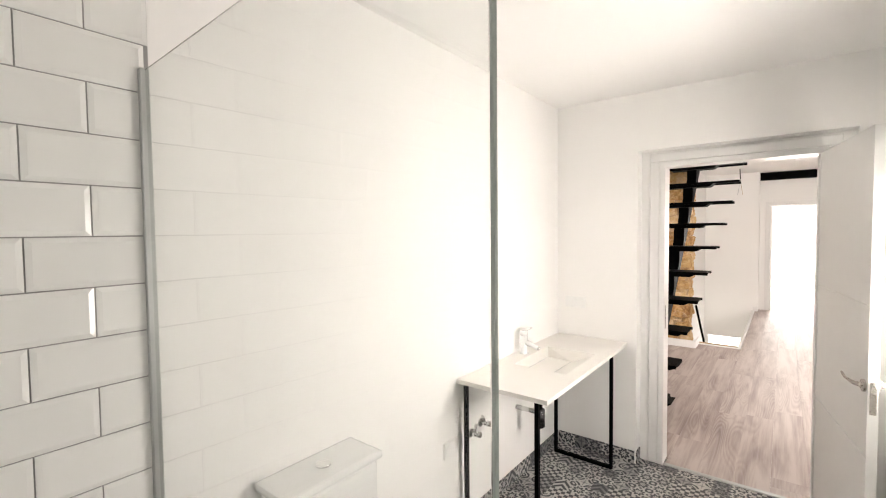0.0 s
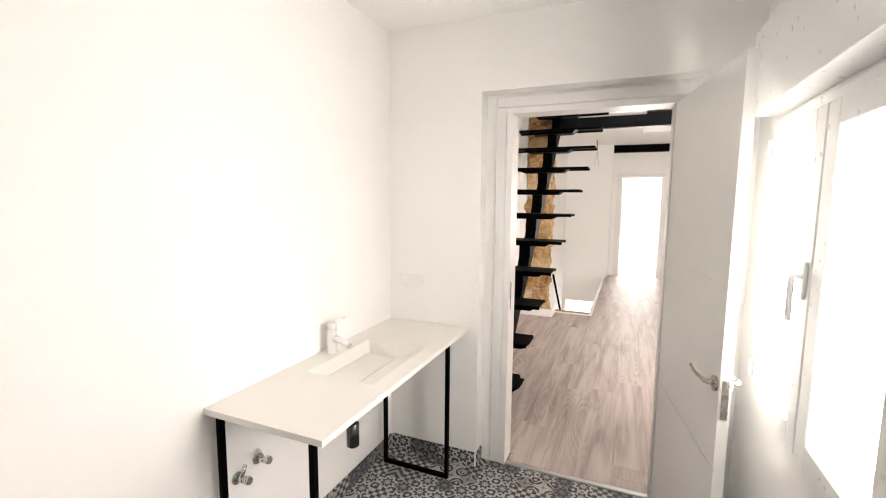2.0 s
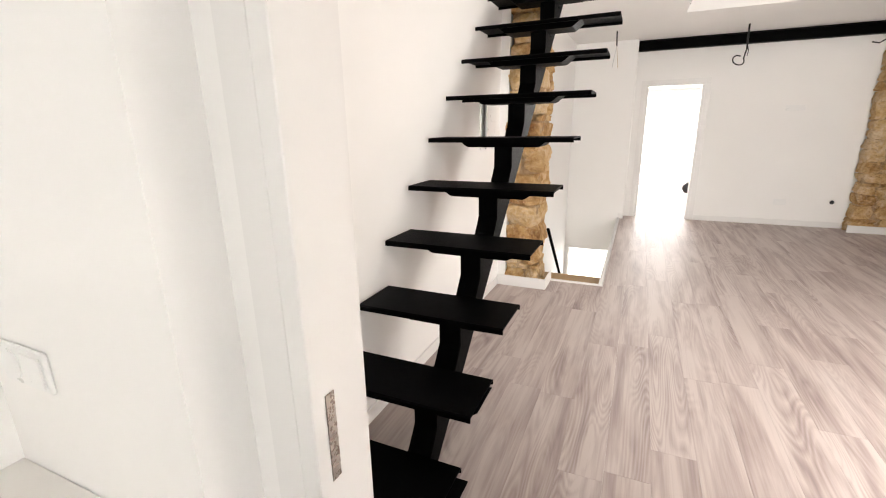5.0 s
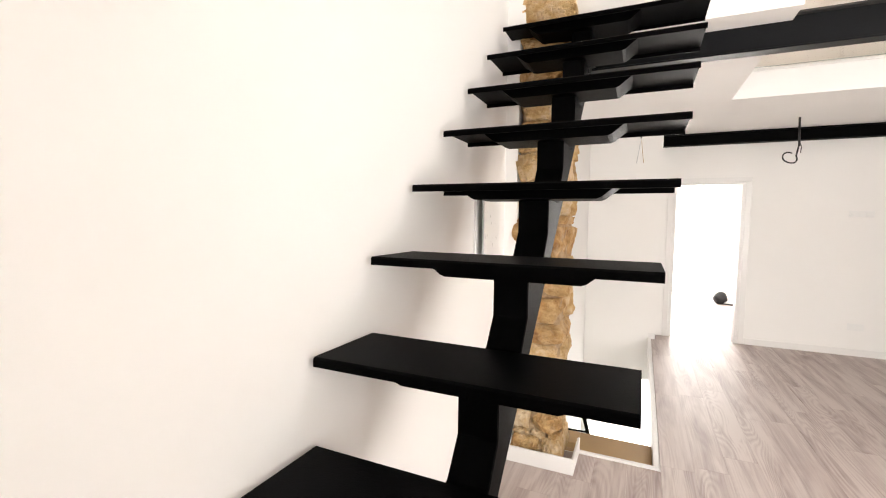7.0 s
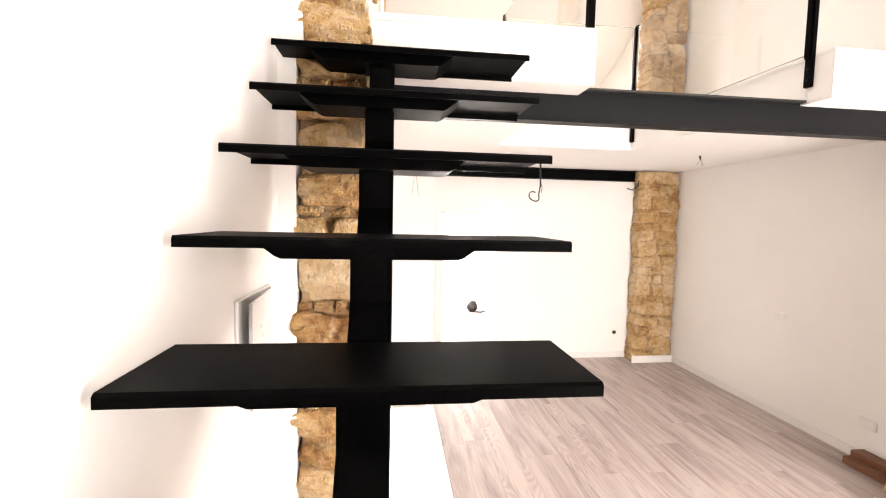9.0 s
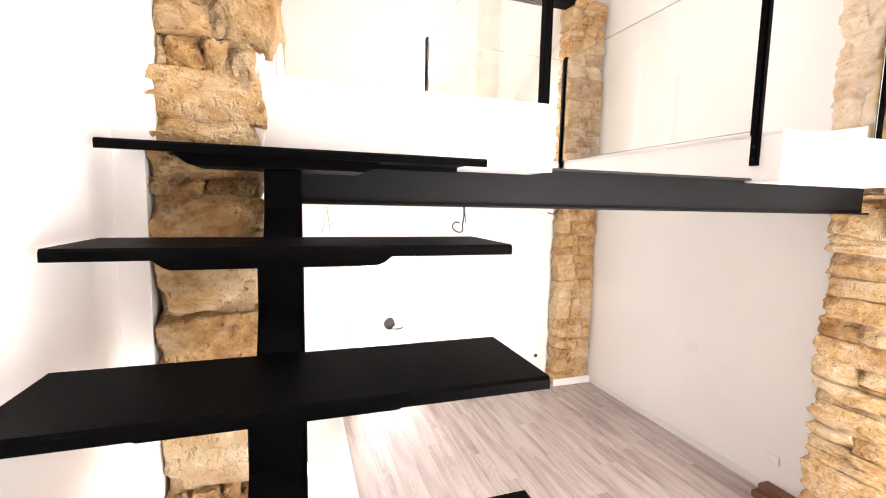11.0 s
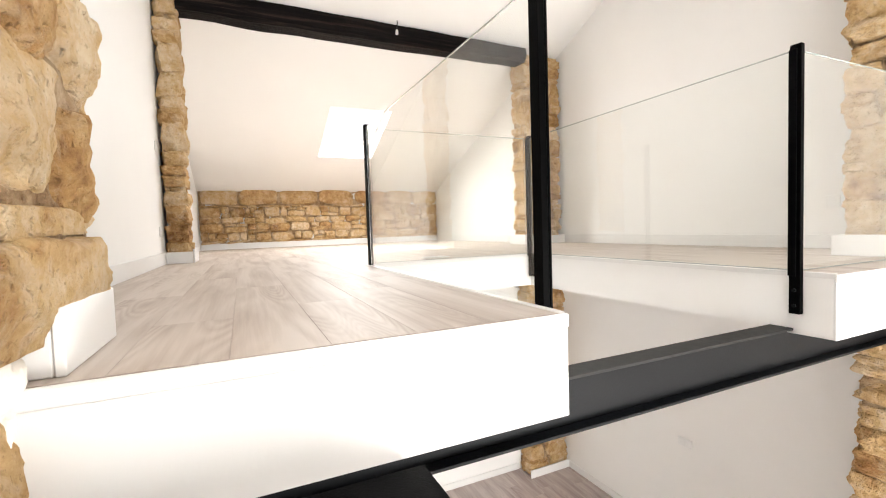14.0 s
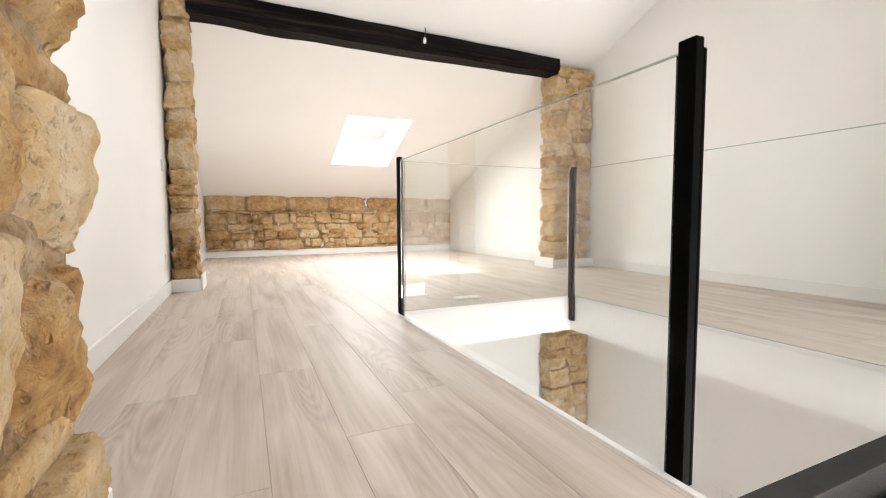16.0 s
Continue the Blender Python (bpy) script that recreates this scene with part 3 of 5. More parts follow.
def stairs():
    st = thing("steel_staircase", (-0.31, 0.6, 0), "black painted steel central-spine staircase against a white wall", "stairs")
    inv = Matrix.Translation((0.31, -0.6, 0))

    def add(name, bm, mtl=M_STEEL, label="", parent=None):
        bm.transform(inv)
        return part(name, bm, mtl, parent or st, label)
    for k in range(TREADS):
        y, z = 0.58 + GOING * k, 0.198 + RISE * k
        right = -0.118 + 0.042 * k
        left, deep = -0.735, 0.285
        bm = bmesh.new()
        lip = 0.026
        # a folded plate: flat top, lips down at the front and the back
        sec = [(y, z - lip), (y, z - 0.006), (y + 0.006, z), (y + deep - 0.006, z), (y + deep, z - 0.006), (y + deep, z - lip),
               (y + deep - 0.006, z - lip), (y + deep - 0.006, z - 0.008), (y + 0.006, z - 0.008), (y + 0.006, z - lip)]
        prism(sec, "x", left, right, bm)
        tr = add("tread", bm)
        mid = -0.305
        w = 0.235 + 0.006 * k
        wing = [(mid - w, z - 0.009), (mid - w + 0.05, z - 0.048), (mid - w + 0.065, z - 0.054), (mid + w - 0.065, z - 0.054), (mid + w - 0.05, z - 0.048), (mid + w, z - 0.009)]
        add("bracket", prism(wing, "y", y + 0.05, y + 0.235), parent=tr)
    y0, z0 = 0.58, 0.18
    yn, zn = y0 + GOING * 10, z0 + 0.018 + RISE * 10
    # spine in single lengths, one under each tread, on a straight raking box
    for k in range(TREADS):
        y, z = 0.58 + GOING * k, 0.198 + RISE * k
        yv = y + 0.09
        low = z - RISE if k else 0.012
        pts = [(yv - 0.15, low - 0.056), (yv - 0.06, low), (yv, low + 0.08), (yv, z - 0.055), (yv + 0.13, z - 0.055), (yv + 0.13, z - RISE * 0.55), (yv + 0.04, low), (yv - 0.03, low - 0.056)]
        if k == 0:
            pts = [(yv - 0.04, low), (yv - 0.02, low + 0.05), (yv, z - 0.055), (yv + 0.13, z - 0.055), (yv + 0.10, low)]
        add("spine_section", prism(pts, "x", -0.36, -0.255, bevel=0.003))
    rake = [(y0 + 0.19, 0.012), (y0 + 0.32, 0.012), (yn + 0.30, zn - 0.20), (yn + 0.478, zn - 0.14), (yn + 0.478, zn - 0.075), (yn + 0.20, zn - 0.075)]
    add("stringer", prism(rake, "x", -0.335, -0.27, bevel=0.003), label="straight raking steel box under the spine")
    add("base_plate", box(-0.42, -0.19, 0.58, 0.92, 0.0, 0.012, 0.002))


stairs()


def i_beam(name, x0, x1, yc, z0, z1, wide, material, label, top=None):
    ob = thing(name, (x0, yc, z0), label, "beam")
    t = 0.011
    inv = Matrix.Translation((-x0, -yc, -z0))
    for nm, b in (("top_flange", box(x0, x1, yc - wide / 2, yc + wide / 2, z1 - t, z1, 0.002)), ("bottom_flange", box(x0, x1, yc - wide / 2, yc + wide / 2, z0, z0 + t, 0.002)),
                  ("web", box(x0, x1, yc - 0.005, yc + 0.005, z0 + t, z1 - t))):
        b.transform(inv)
        part(nm, b, (top or material) if nm == "top_flange" else material, ob, "dusty grey top flange" if top and nm == "top_flange" else "")
    return ob


i_beam("steel_beam", -0.36, 3.115, 3.797, 2.493, 2.679, 0.093, M_BEAM, "dark grey painted steel I-beam carrying the loft edge", M_DUSTY)
i_beam("steel_beam", 0.246, 3.115, 7.29, 2.525, 2.668, 0.11, M_STEEL, "black painted steel I-beam under the ceiling at the far wall")


# ---- stonework ----
def stone_mesh(seed, cuts=5, rough=0.06):
    """A roughly squared block with broken faces and worn corners, one unit wide."""
    rnd = random.Random(seed)
    bm = bmesh.new()
    bmesh.ops.create_cube(bm, size=1.0)
    bmesh.ops.subdivide_edges(bm, edges=bm.edges, cuts=cuts, use_grid_fill=True)
    off = Vector((rnd.uniform(-50, 50), rnd.uniform(-50, 50), rnd.uniform(-50, 50)))
    power = rnd.uniform(4.5, 7.0) if cuts < 8 else rnd.uniform(6.5, 14.0)
    skew = [rnd.uniform(-0.12, 0.12) for _ in range(6)]
    chips = [(Vector((rnd.choice((-1, 1)), rnd.choice((-1, 1)), rnd.choice((-1, 1)) * rnd.uniform(0.3, 1.2))).normalized(), rnd.uniform(0.66, 0.80)) for _ in range(5)]
    # broken planes across the wide faces
    for sx, sy in ((1, 0), (-1, 0), (0, 1), (0, -1)):
        for _ in range(3):
            d = Vector((sx + rnd.uniform(-0.3, 0.3), sy + rnd.uniform(-0.3, 0.3), rnd.uniform(-0.3, 0.3))).normalized()
            chips.append((d, rnd.uniform(0.49, 0.55)))
    for v in bm.verts:
        p = v.co * 2
        r = (abs(p.x) ** power + abs(p.y) ** power + abs(p.z) ** power) ** (1 / power)
        q = p / r * 0.5 if r else p
        for d, reach in chips:
            over = q.dot(d) - reach
            if over > 0:
                q = q - d * over
        q = q * (1 + rough * 0.9 * noise.noise(q * 1.8 + off) + rough * 0.9 * noise.noise(q * 5.0 + off)
                 - rough * 1.1 * abs(noise.noise(q * 3.3 - off)) + rough * 0.6 * abs(noise.noise(q * 10 + off)))
        q.x += skew[0] * q.y * 0.3 + skew[1] * q.z * 0.5
        q.z += skew[2] * q.x * 0.9 + skew[3] * q.y * 0.5 + 0.08 * noise.noise(Vector((q.x * 2.4, 0, 0)) + off)
        q.y += skew[4] * q.z * 0.4
        v.co = q
    shade(bm, cuts < 8)
    return finish("stone", bm, M_STONE)


STONES = [stone_mesh(100 + i, 6, 0.075) for i in range(16)]
FINE_STONES = [stone_mesh(300 + i, 18, 0.068) for i in range(16)]


def put_stone(parent, rnd, x0, x1, y0, y1, z0, z1, meshes, origin, proud=0.012, fill=1.03):
    j = lambda a: rnd.uniform(-a, a)
    c = Vector(((x0 + x1) / 2 + j(proud), (y0 + y1) / 2 + j(proud), (z0 + z1) / 2 + j(0.004)))
    flip = rnd.choice((1, -1))
    s = Vector(((x1 - x0) * (fill - 0.03) * flip, (y1 - y0) * 1.03 * flip, (z1 - z0) * (fill + j(0.05))))
    piece("stone", rnd.choice(meshes), parent, Matrix.LocRotScale(c - origin, Euler((j(0.04), j(0.09), j(0.04))), s))


def mortar(x0, x1, y0, y1, z0, z1, seed, step=0.03, amount=0.022):
    """Lumpy bedding mortar that fills the joints nearly flush."""
    bm = bmesh.new()
    nx, ny, nz = (max(1, round((b - a) / step)) for a, b in ((x0, x1), (y0, y1), (z0, z1)))
    grid = {}

    def vert(i, j, k):
        if (i, j, k) not in grid:
            p = Vector((x0 + (x1 - x0) * i / nx, y0 + (y1 - y0) * j / ny, z0 + (z1 - z0) * k / nz))
            h = amount * (noise.noise(p * 7 + Vector((seed, 0, 0))) + 0.6 * noise.noise(p * 19 + Vector((0, seed, 0))))
            d = Vector(((i == nx) - (i == 0), (j == ny) - (j == 0), 0))
            grid[i, j, k] = bm.verts.new(p + d * h)
        return grid[i, j, k]
    for k in range(nz):
        for i in range(nx):
            for j in (0, ny):
                bm.faces.new([vert(i, j, k), vert(i + 1, j, k), vert(i + 1, j, k + 1), vert(i, j, k + 1)])
        for j in range(ny):
            for i in (0, nx):
                bm.faces.new([vert(i, j, k), vert(i, j + 1, k), vert(i, j + 1, k + 1), vert(i, j, k + 1)])
    bmesh.ops.recalc_face_normals(bm, faces=bm.faces)
    return shade(bm, True)


def pier(name, x0, x1, y0, y1, z0, z1, seed, label, meshes=None, course=(0.13, 0.25), splits=2, depth_splits=2, rubble=0.45, plaster=0.0):
    """Irregular courses of rough blocks, with thin beds of rubble, round a mortar core."""
    meshes = meshes or STONES
    rnd = random.Random(seed)
    at = Vector(((x0 + x1) / 2, (y0 + y1) / 2, z0))
    ob = thing(name, at, label, "pillar", "rough stone piers")
    core = mortar(x0 + 0.034, x1 - 0.034, y0 + 0.042, y1 - 0.036, z0, z1, seed, 0.016, 0.015)
    core.transform(Matrix.Translation(-at))
    part("mortar_core", core, M_MORTAR, ob)
    z = z0
    was_thin = True
    while z < z1 - 0.02:
        thin = not was_thin and rnd.random() < rubble
        was_thin = thin
        h = rnd.uniform(0.035, 0.06) if thin else rnd.uniform(*course)
        if z1 - z - h < 0.06:
            h = z1 - z
        k = splits + 2 if thin else rnd.choice((1, 1, splits) if x1 - x0 < 0.45 else (2, splits))
        xs = [x0] + sorted(x0 + (x1 - x0) * ((i + rnd.uniform(-0.3, 0.3)) / k) for i in range(1, k)) + [x1]
        for a, b in zip(xs, xs[1:]):
            d = rnd.choice((1, depth_splits))
            ys = [y0] + [y0 + (y1 - y0) * ((i + rnd.uniform(-0.25, 0.25)) / d) for i in range(1, d)] + [y1]
            for c, e in zip(ys, ys[1:]):
                if not thin and h > 0.14 and b - a < 0.32 and rnd.random() < 0.4:
                    s = z + h * rnd.uniform(0.3, 0.7)
                    put_stone(ob, rnd, a, b, c, e, z, s, meshes, at)
                    put_stone(ob, rnd, a, b, c, e, s, z + h, meshes, at)
                else:
                    i = 0.016 if thin else 0.0
                    put_stone(ob, rnd, a + i * (a == x0), b - i * (b == x1), c + i * (c == y0), e - i * (e == y1), z, z + h, meshes, at)
        z += h
    return ob


PIER = "rough yellow limestone pier with sandy mortar joints"
pier("stone_pier", -0.700, -0.372, 3.455, 3.94, 0.0, 2.98, 11, PIER + " behind steel stairs", FINE_STONES, (0.10, 0.24))
pier("stone_pier", -0.672, -0.315, 3.45, 3.97, 2.98, roof(3.9) - 0.02, 12, PIER + " rising through the loft", FINE_STONES, (0.13, 0.24), rubble=0.6)
pier("stone_pier", 3.12, 3.69, 3.455, 3.98, 0.0, 2.66, 13, PIER + " under the steel beam", FINE_STONES, (0.12, 0.20), 3, 2, 0.3)
pier("stone_pier", 3.12, 3.69, 3.66, 4.04, 2.66, roof(4) - 0.02, 14, PIER + " beside the glass balustrade", FINE_STONES, (0.13, 0.22), 3, 2, 0.3)
pier("stone_pier", 3.12, 3.69, 7.115, 7.345, 0.0, 2.66, 15, PIER + " in the far corner", FINE_STONES, (0.11, 0.19), 3, 1, 0.25)
pier("stone_pier", 3.135, 3.66, 7.10, 7.40, LOFT, roof(7.25) - 0.03, 16, PIER + " under dark timber", FINE_STONES, (0.13, 0.21), 3, 1, 0.25)
pier("stone_pier", -0.635, -0.44, 7.115, 7.45, LOFT, roof(7.25) - 0.03, 17, PIER + " under dark timber", FINE_STONES, (0.12, 0.24), 1, 2, 0.2)
solid("wall_west_return", box(WEST, -0.682, 3.462, 3.72, 0.0, 2.66), M_WALL, "white plaster return beside the stone pier", "wall", "structure")
solid("wall_west_return_loft", prism([(3.462, 2.66), (3.72, 2.66), (3.72, 6.71), (3.462, 6.6)], "x", WEST, -0.652), M_WALL, "white plaster return beside the stone pier", "wall", "structure")


def low_wall():
    x0, x1, z0, z1, y = -0.62, 3.448, LOFT + 0.096, EAVE_Z + 0.03, EAVE_Y
    at = Vector((x0, y, z0))
    ob = thing("low_stone_wall", at, "low rough limestone wall under the sloping roof", "wall")
    core = mortar(x0, x1, y + 0.026, y + 0.056, z0, z1, 41, 0.04, 0.012)
    core.transform(Matrix.Translation(-at))
    part("mortar_core", core, M_MORTAR, ob)
    rnd = random.Random(23)
    z = z0
    heights = [0.035, 0.13, 0.15, 0.10, 0.16, 0.035]
    heights.append(z1 - z0 - sum(heights))
    last = len(heights) - 1
    for i, h in enumerate(heights):
        x = x0
        while x < x1 - 0.02:
            w = rnd.uniform(0.45, 0.7) if i == last else rnd.uniform(0.10, 0.38)
            if x1 - x - w < 0.08:
                w = x1 - x
            d = y - 0.010 - rnd.uniform(0, 0.03)
            r = rnd.random()
            if h > 0.1 and i < last and r < 0.4:
                s = z + h * rnd.uniform(0.3, 0.7)
                m = x + w * rnd.uniform(0.35, 0.65)
                put_stone(ob, rnd, x, x + w, d, y + 0.10, z, s, STONES, at, 0.008, 0.99)
                put_stone(ob, rnd, x, m, d, y + 0.10, s, z + h, STONES, at, 0.008, 0.99)
                put_stone(ob, rnd, m, x + w, d + 0.008, y + 0.10, s, z + h, STONES, at, 0.008, 0.99)
            else:
                up = rnd.uniform(-0.014, 0.014) if 0 < i < last else 0
                put_stone(ob, rnd, x, x + w, d, y + 0.10, z + up, z + h + up, STONES, at, 0.008, 0.99)
            x += w
        z += h


low_wall()


def mortar_bits():
    """Smeared lime mortar where the loft edge meets the pier."""
    for k, (x, y, z, sx, sy, sz) in enumerate(((-0.40, 3.60, 2.80, 0.07, 0.06, 0.30), (-0.385, 3.585, 2.93, 0.055, 0.10, 0.12), (3.08, 3.62, 2.66, 0.10, 0.10, 0.12))):
        bm = bmesh.new()
        bmesh.ops.create_icosphere(bm, subdivisions=4, radius=0.5)
        off = Vector((k * 7.0, 3, 1))
        for v in bm.verts:
            v.co = v.co * (1 + 0.35 * noise.noise(v.co * 3 + off) + 0.12 * noise.noise(v.co * 9 + off))
            v.co = Vector((v.co.x * sx, v.co.y * sy, v.co.z * sz)) + Vector((x, y, z))
        solid("mortar_patch", shade(bm, True), M_LIME, "rough pale lime mortar smeared against a stone pier", "mortar")


mortar_bits()


def timber_beam():
    at = Vector((-0.45, 7.1, 5.06))
    bm = bmesh.new()
    secs = []
    n = 26
    for i in range(n):
        f = i / (n - 1)
        x = -0.45 + 3.62 * f
        sag = -0.012 * math.sin(f * 3.1) + 0.012 * noise.noise(Vector((x * 1.7, 0, 2)))
        y0, y1 = 7.085 + 0.012 * noise.noise(Vector((x * 2, 5, 1))), 7.28
        z0, z1 = 5.098 + sag + 0.014 * noise.noise(Vector((x * 2.3, 9, 1))), 5.292 - 0.035 * f + 0.01 * noise.noise(Vector((x * 2.3, 1, 7)))
        secs.append([bm.verts.new(p) for p in ((x, y0 + 0.02, z0), (x, y0, z0 + 0.025), (x, y0 - 0.004, (z0 + z1) / 2), (x, y0 + 0.005, z1), (x, y1, z1), (x, y1, z0))])
    for a, b in zip(secs, secs[1:]):
        for k in range(6):
            bm.faces.new((a[k], a[(k + 1) % 6], b[(k + 1) % 6], b[k]))
    bm.faces.new(secs[0])
    bm.faces.new(secs[-1][::-1])
    bmesh.ops.recalc_face_normals(bm, faces=bm.faces)
    solid("timber_beam", bm, M_OLDBEAM, "old dark stained timber beam between two stone piers", "beam")


timber_beam()


# ---- glass balustrade ----
def post(x, y, z0, z1, turn, label):
    ob = thing("balustrade_post", (x, y, z0), label, "post", "balustrade posts")
    ob.rotation_euler = (0, 0, turn)
    h = z1 - z0
    part("bar", box(-0.021, 0.021, -0.012, 0.013, 0, h, 0.002), M_STEEL, ob)
    part("clamp_strip", box(-0.021, 0.008, -0.022, -0.0125, 0.16, h - 0.02, 0.002), M_STEEL, ob)
    for z in (0.035, 0.10):
        part("bolt", tube([(0, -0.012, z), (0, -0.019, z)], 0.008, sides=8), M_BEAM, ob)


for px, py, pz, turn in ((VOID[0] + 0.0145, 3.72, 2.745, 0.5), (VOID[0] + 0.0145, 5.575, 2.745, 0.5), (VOID[1] - 0.0145, 5.575, 2.745, -0.5), (VOID[1] - 0.0145, 3.735, 2.745, -0.5)):
    post(px, py, pz, 3.855, math.pi * turn, "black steel flat-bar post bolted to the loft edge")
post(3.085, 3.740, LOFT + 0.006, 3.855, 0, "black steel end post of the glass balustrade by the stone pier")


def glass_panel(x0, x1, y0, y1, z0, z1):
    at = Vector(((x0 + x1) / 2, (y0 + y1) / 2, z0))
    ob = thing("glass_panel", at, GL, "glass panel", "balustrade panels")
    for nm, b, m in (("pane", box(x0, x1, y0, y1, z0, z1 - 0.004), M_GLASS), ("top_edge", box(x0, x1, y0, y1, z1 - 0.0038, z1), M_EDGE), ("bottom_edge", box(x0, x1, y0, y1, z0 - 0.004, z0 - 0.0002), M_EDGE_DARK if z0 < LOFT else M_EDGE)):
        b.transform(Matrix.Translation(-at))
        p = part(nm, b, m, ob)
        p.visible_shadow = nm != "pane"


GL = "clear glass balustrade panel between black posts"
for x0, x1, y0, y1 in ((VOID[0] + 0.010, VOID[0] + 0.020, 3.75, 5.55), (VOID[0] + 0.055, VOID[1] - 0.055, 5.58, 5.59), (VOID[1] - 0.020, VOID[1] - 0.010, 3.762, 5.55)):
    glass_panel(x0, x1, y0, y1, 2.79 if x1 < 1 else LOFT + 0.012, 3.835)
glass_panel(VOID[1] + 0.01, 3.06, 3.735, 3.745, LOFT + 0.008, 3.835)


# ---- bathroom door ----
def door():
    fr = thing("door_1", (0.39, 0, 0), "white lacquered bathroom door standing open into the bathroom", "door")
    tagged(fr, kind="structure")
    mv = Matrix.Translation((-0.39, 0, 0))

    def add(name, bm, m=M_DOOR, parent=fr, label=""):
        bm.transform(mv)
        return part(name, bm, m, parent, label)
    f = add("door_frame", box(-0.034, 0.0, -0.029, DOOR_Y1 + 0.011, 0, 2.02, 0.002), M_TRIM)
    add("door_frame", box(0.775, 0.814, -0.029, DOOR_Y1 + 0.011, 0, 2.02, 0.002), M_TRIM)
    add("door_frame", box(-0.034, 0.814, -0.029, DOOR_Y1 + 0.011, 2.021, 2.054, 0.002), M_TRIM)
    for y0, y1 in ((-0.026, -0.011), (DOOR_Y1 + 0.001, DOOR_Y1 + 0.014)):
        add("architrave", box(-0.095, -0.035, y0, y1, 0, 2.055, 0.003), M_TRIM)
        add("architrave", box(0.815, 0.875, y0, y1, 0, 2.055, 0.003), M_TRIM)
        add("architrave", box(-0.095, 0.875, y0, y1, 2.056, 2.115, 0.003), M_TRIM)
    add("strike_plate", box(0.0, 0.0025, 0.0, 0.022, 0.93, 1.09, 0.001), M_BRASS, label="brushed metal strike plate")
    # the leaf, hinged at the far jamb, with two routed lines
    bm = bmesh.new()
    zs = [0.012, 0.655, 0.662, 1.285, 1.292, 2.018]
    outline = []
    for side in (-1, 1):
        pts = []
        for i, z in enumerate(zs):
            pts.append((side * 0.0175, z))
            if i and i < len(zs) - 1 and i % 2 == 1:
                pts += [(side * 0.0145, z + 0.001), (side * 0.0145, z + 0.005)]
        outline += pts if side < 0 else pts[::-1]
    prism(outline, "y", -0.765, -0.002, bm)
    ob = part("leaf", bm, M_DOOR, fr)
    ob.matrix_basis = Matrix.Translation((0.800 - 0.39, -0.03, 0)) @ Matrix.Rotation(radians(9.5), 4, "Z")
    for side in (-1, 1):
        part("rosette", tube([(side * 0.0176, -0.73, 0.95), (side * 0.026, -0.73, 0.95)], 0.026, sides=20), M_BRASS, ob)
        pts, rad = [], []
        for i in range(11):
            t = i / 10
            out = 0.026 + 0.030 * min(1, t * 4)
            pts.append((side * out, -0.73 + 0.138 * max(0, (t - 0.18)) / 0.82, 0.95 + 0.019 * max(0, t - 0.2) ** 1.3 + 0.006 * math.sin(t * 6.0)))
            rad.append(0.0095 if t < 0.25 else 0.0075 - 0.002 * t)
        part("lever_handle", tube(pts, rad, sides=10), M_BRASS, ob, "curved brushed metal lever handle")
    part("latch_plate", box(-0.011, 0.011, -0.7675, -0.7652, 0.84, 0.975, 0.001), M_BRASS, ob)
    part("latch_bolt", box(-0.006, 0.006, -0.777, -0.7676, 0.955, 0.975, 0.001), M_BRASS, ob)
    for z in (0.25, 1.05, 1.8):
        add("hinge", tube([(0.79, -0.034, z), (0.79, -0.034, z + 0.09)], 0.006, sides=8), M_BRASS)
    solid("threshold", box(0.001, 0.774, -0.022, 0.012, -0.012, 0.006, 0.003), M_ALU, "thin metal threshold strip between tile and laminate", "trim", "structure")


door()


def far_door():
    fr = thing("door_2", (0.80, FAR, 0), "white door frame of the opening to a sunny room", "door")
    tagged(fr, kind="structure")
    mv = Matrix.Translation((-0.80, -FAR, 0))
    for nm, b in (("door_frame", box(0.401, 0.44, FAR - 0.012, FAR + 0.132, 0, 2.02, 0.002)), ("door_frame", box(1.16, 1.199, FAR - 0.012, FAR + 0.132, 0, 2.02, 0.002)),
                  ("door_frame", box(0.401, 1.199, FAR - 0.012, FAR + 0.132, 2.021, 2.05, 0.002)),
                  ("architrave", box(0.335, 0.40, FAR - 0.014, FAR - 0.001, 0, 2.055, 0.003)), ("architrave", box(1.20, 1.265, FAR - 0.014, FAR - 0.001, 0, 2.055, 0.003)),
                  ("architrave", box(0.335, 1.265, FAR - 0.014, FAR - 0.001, 2.056, 2.115, 0.003))):
        b.transform(mv)
        part(nm, b, M_TRIM, fr)


far_door()


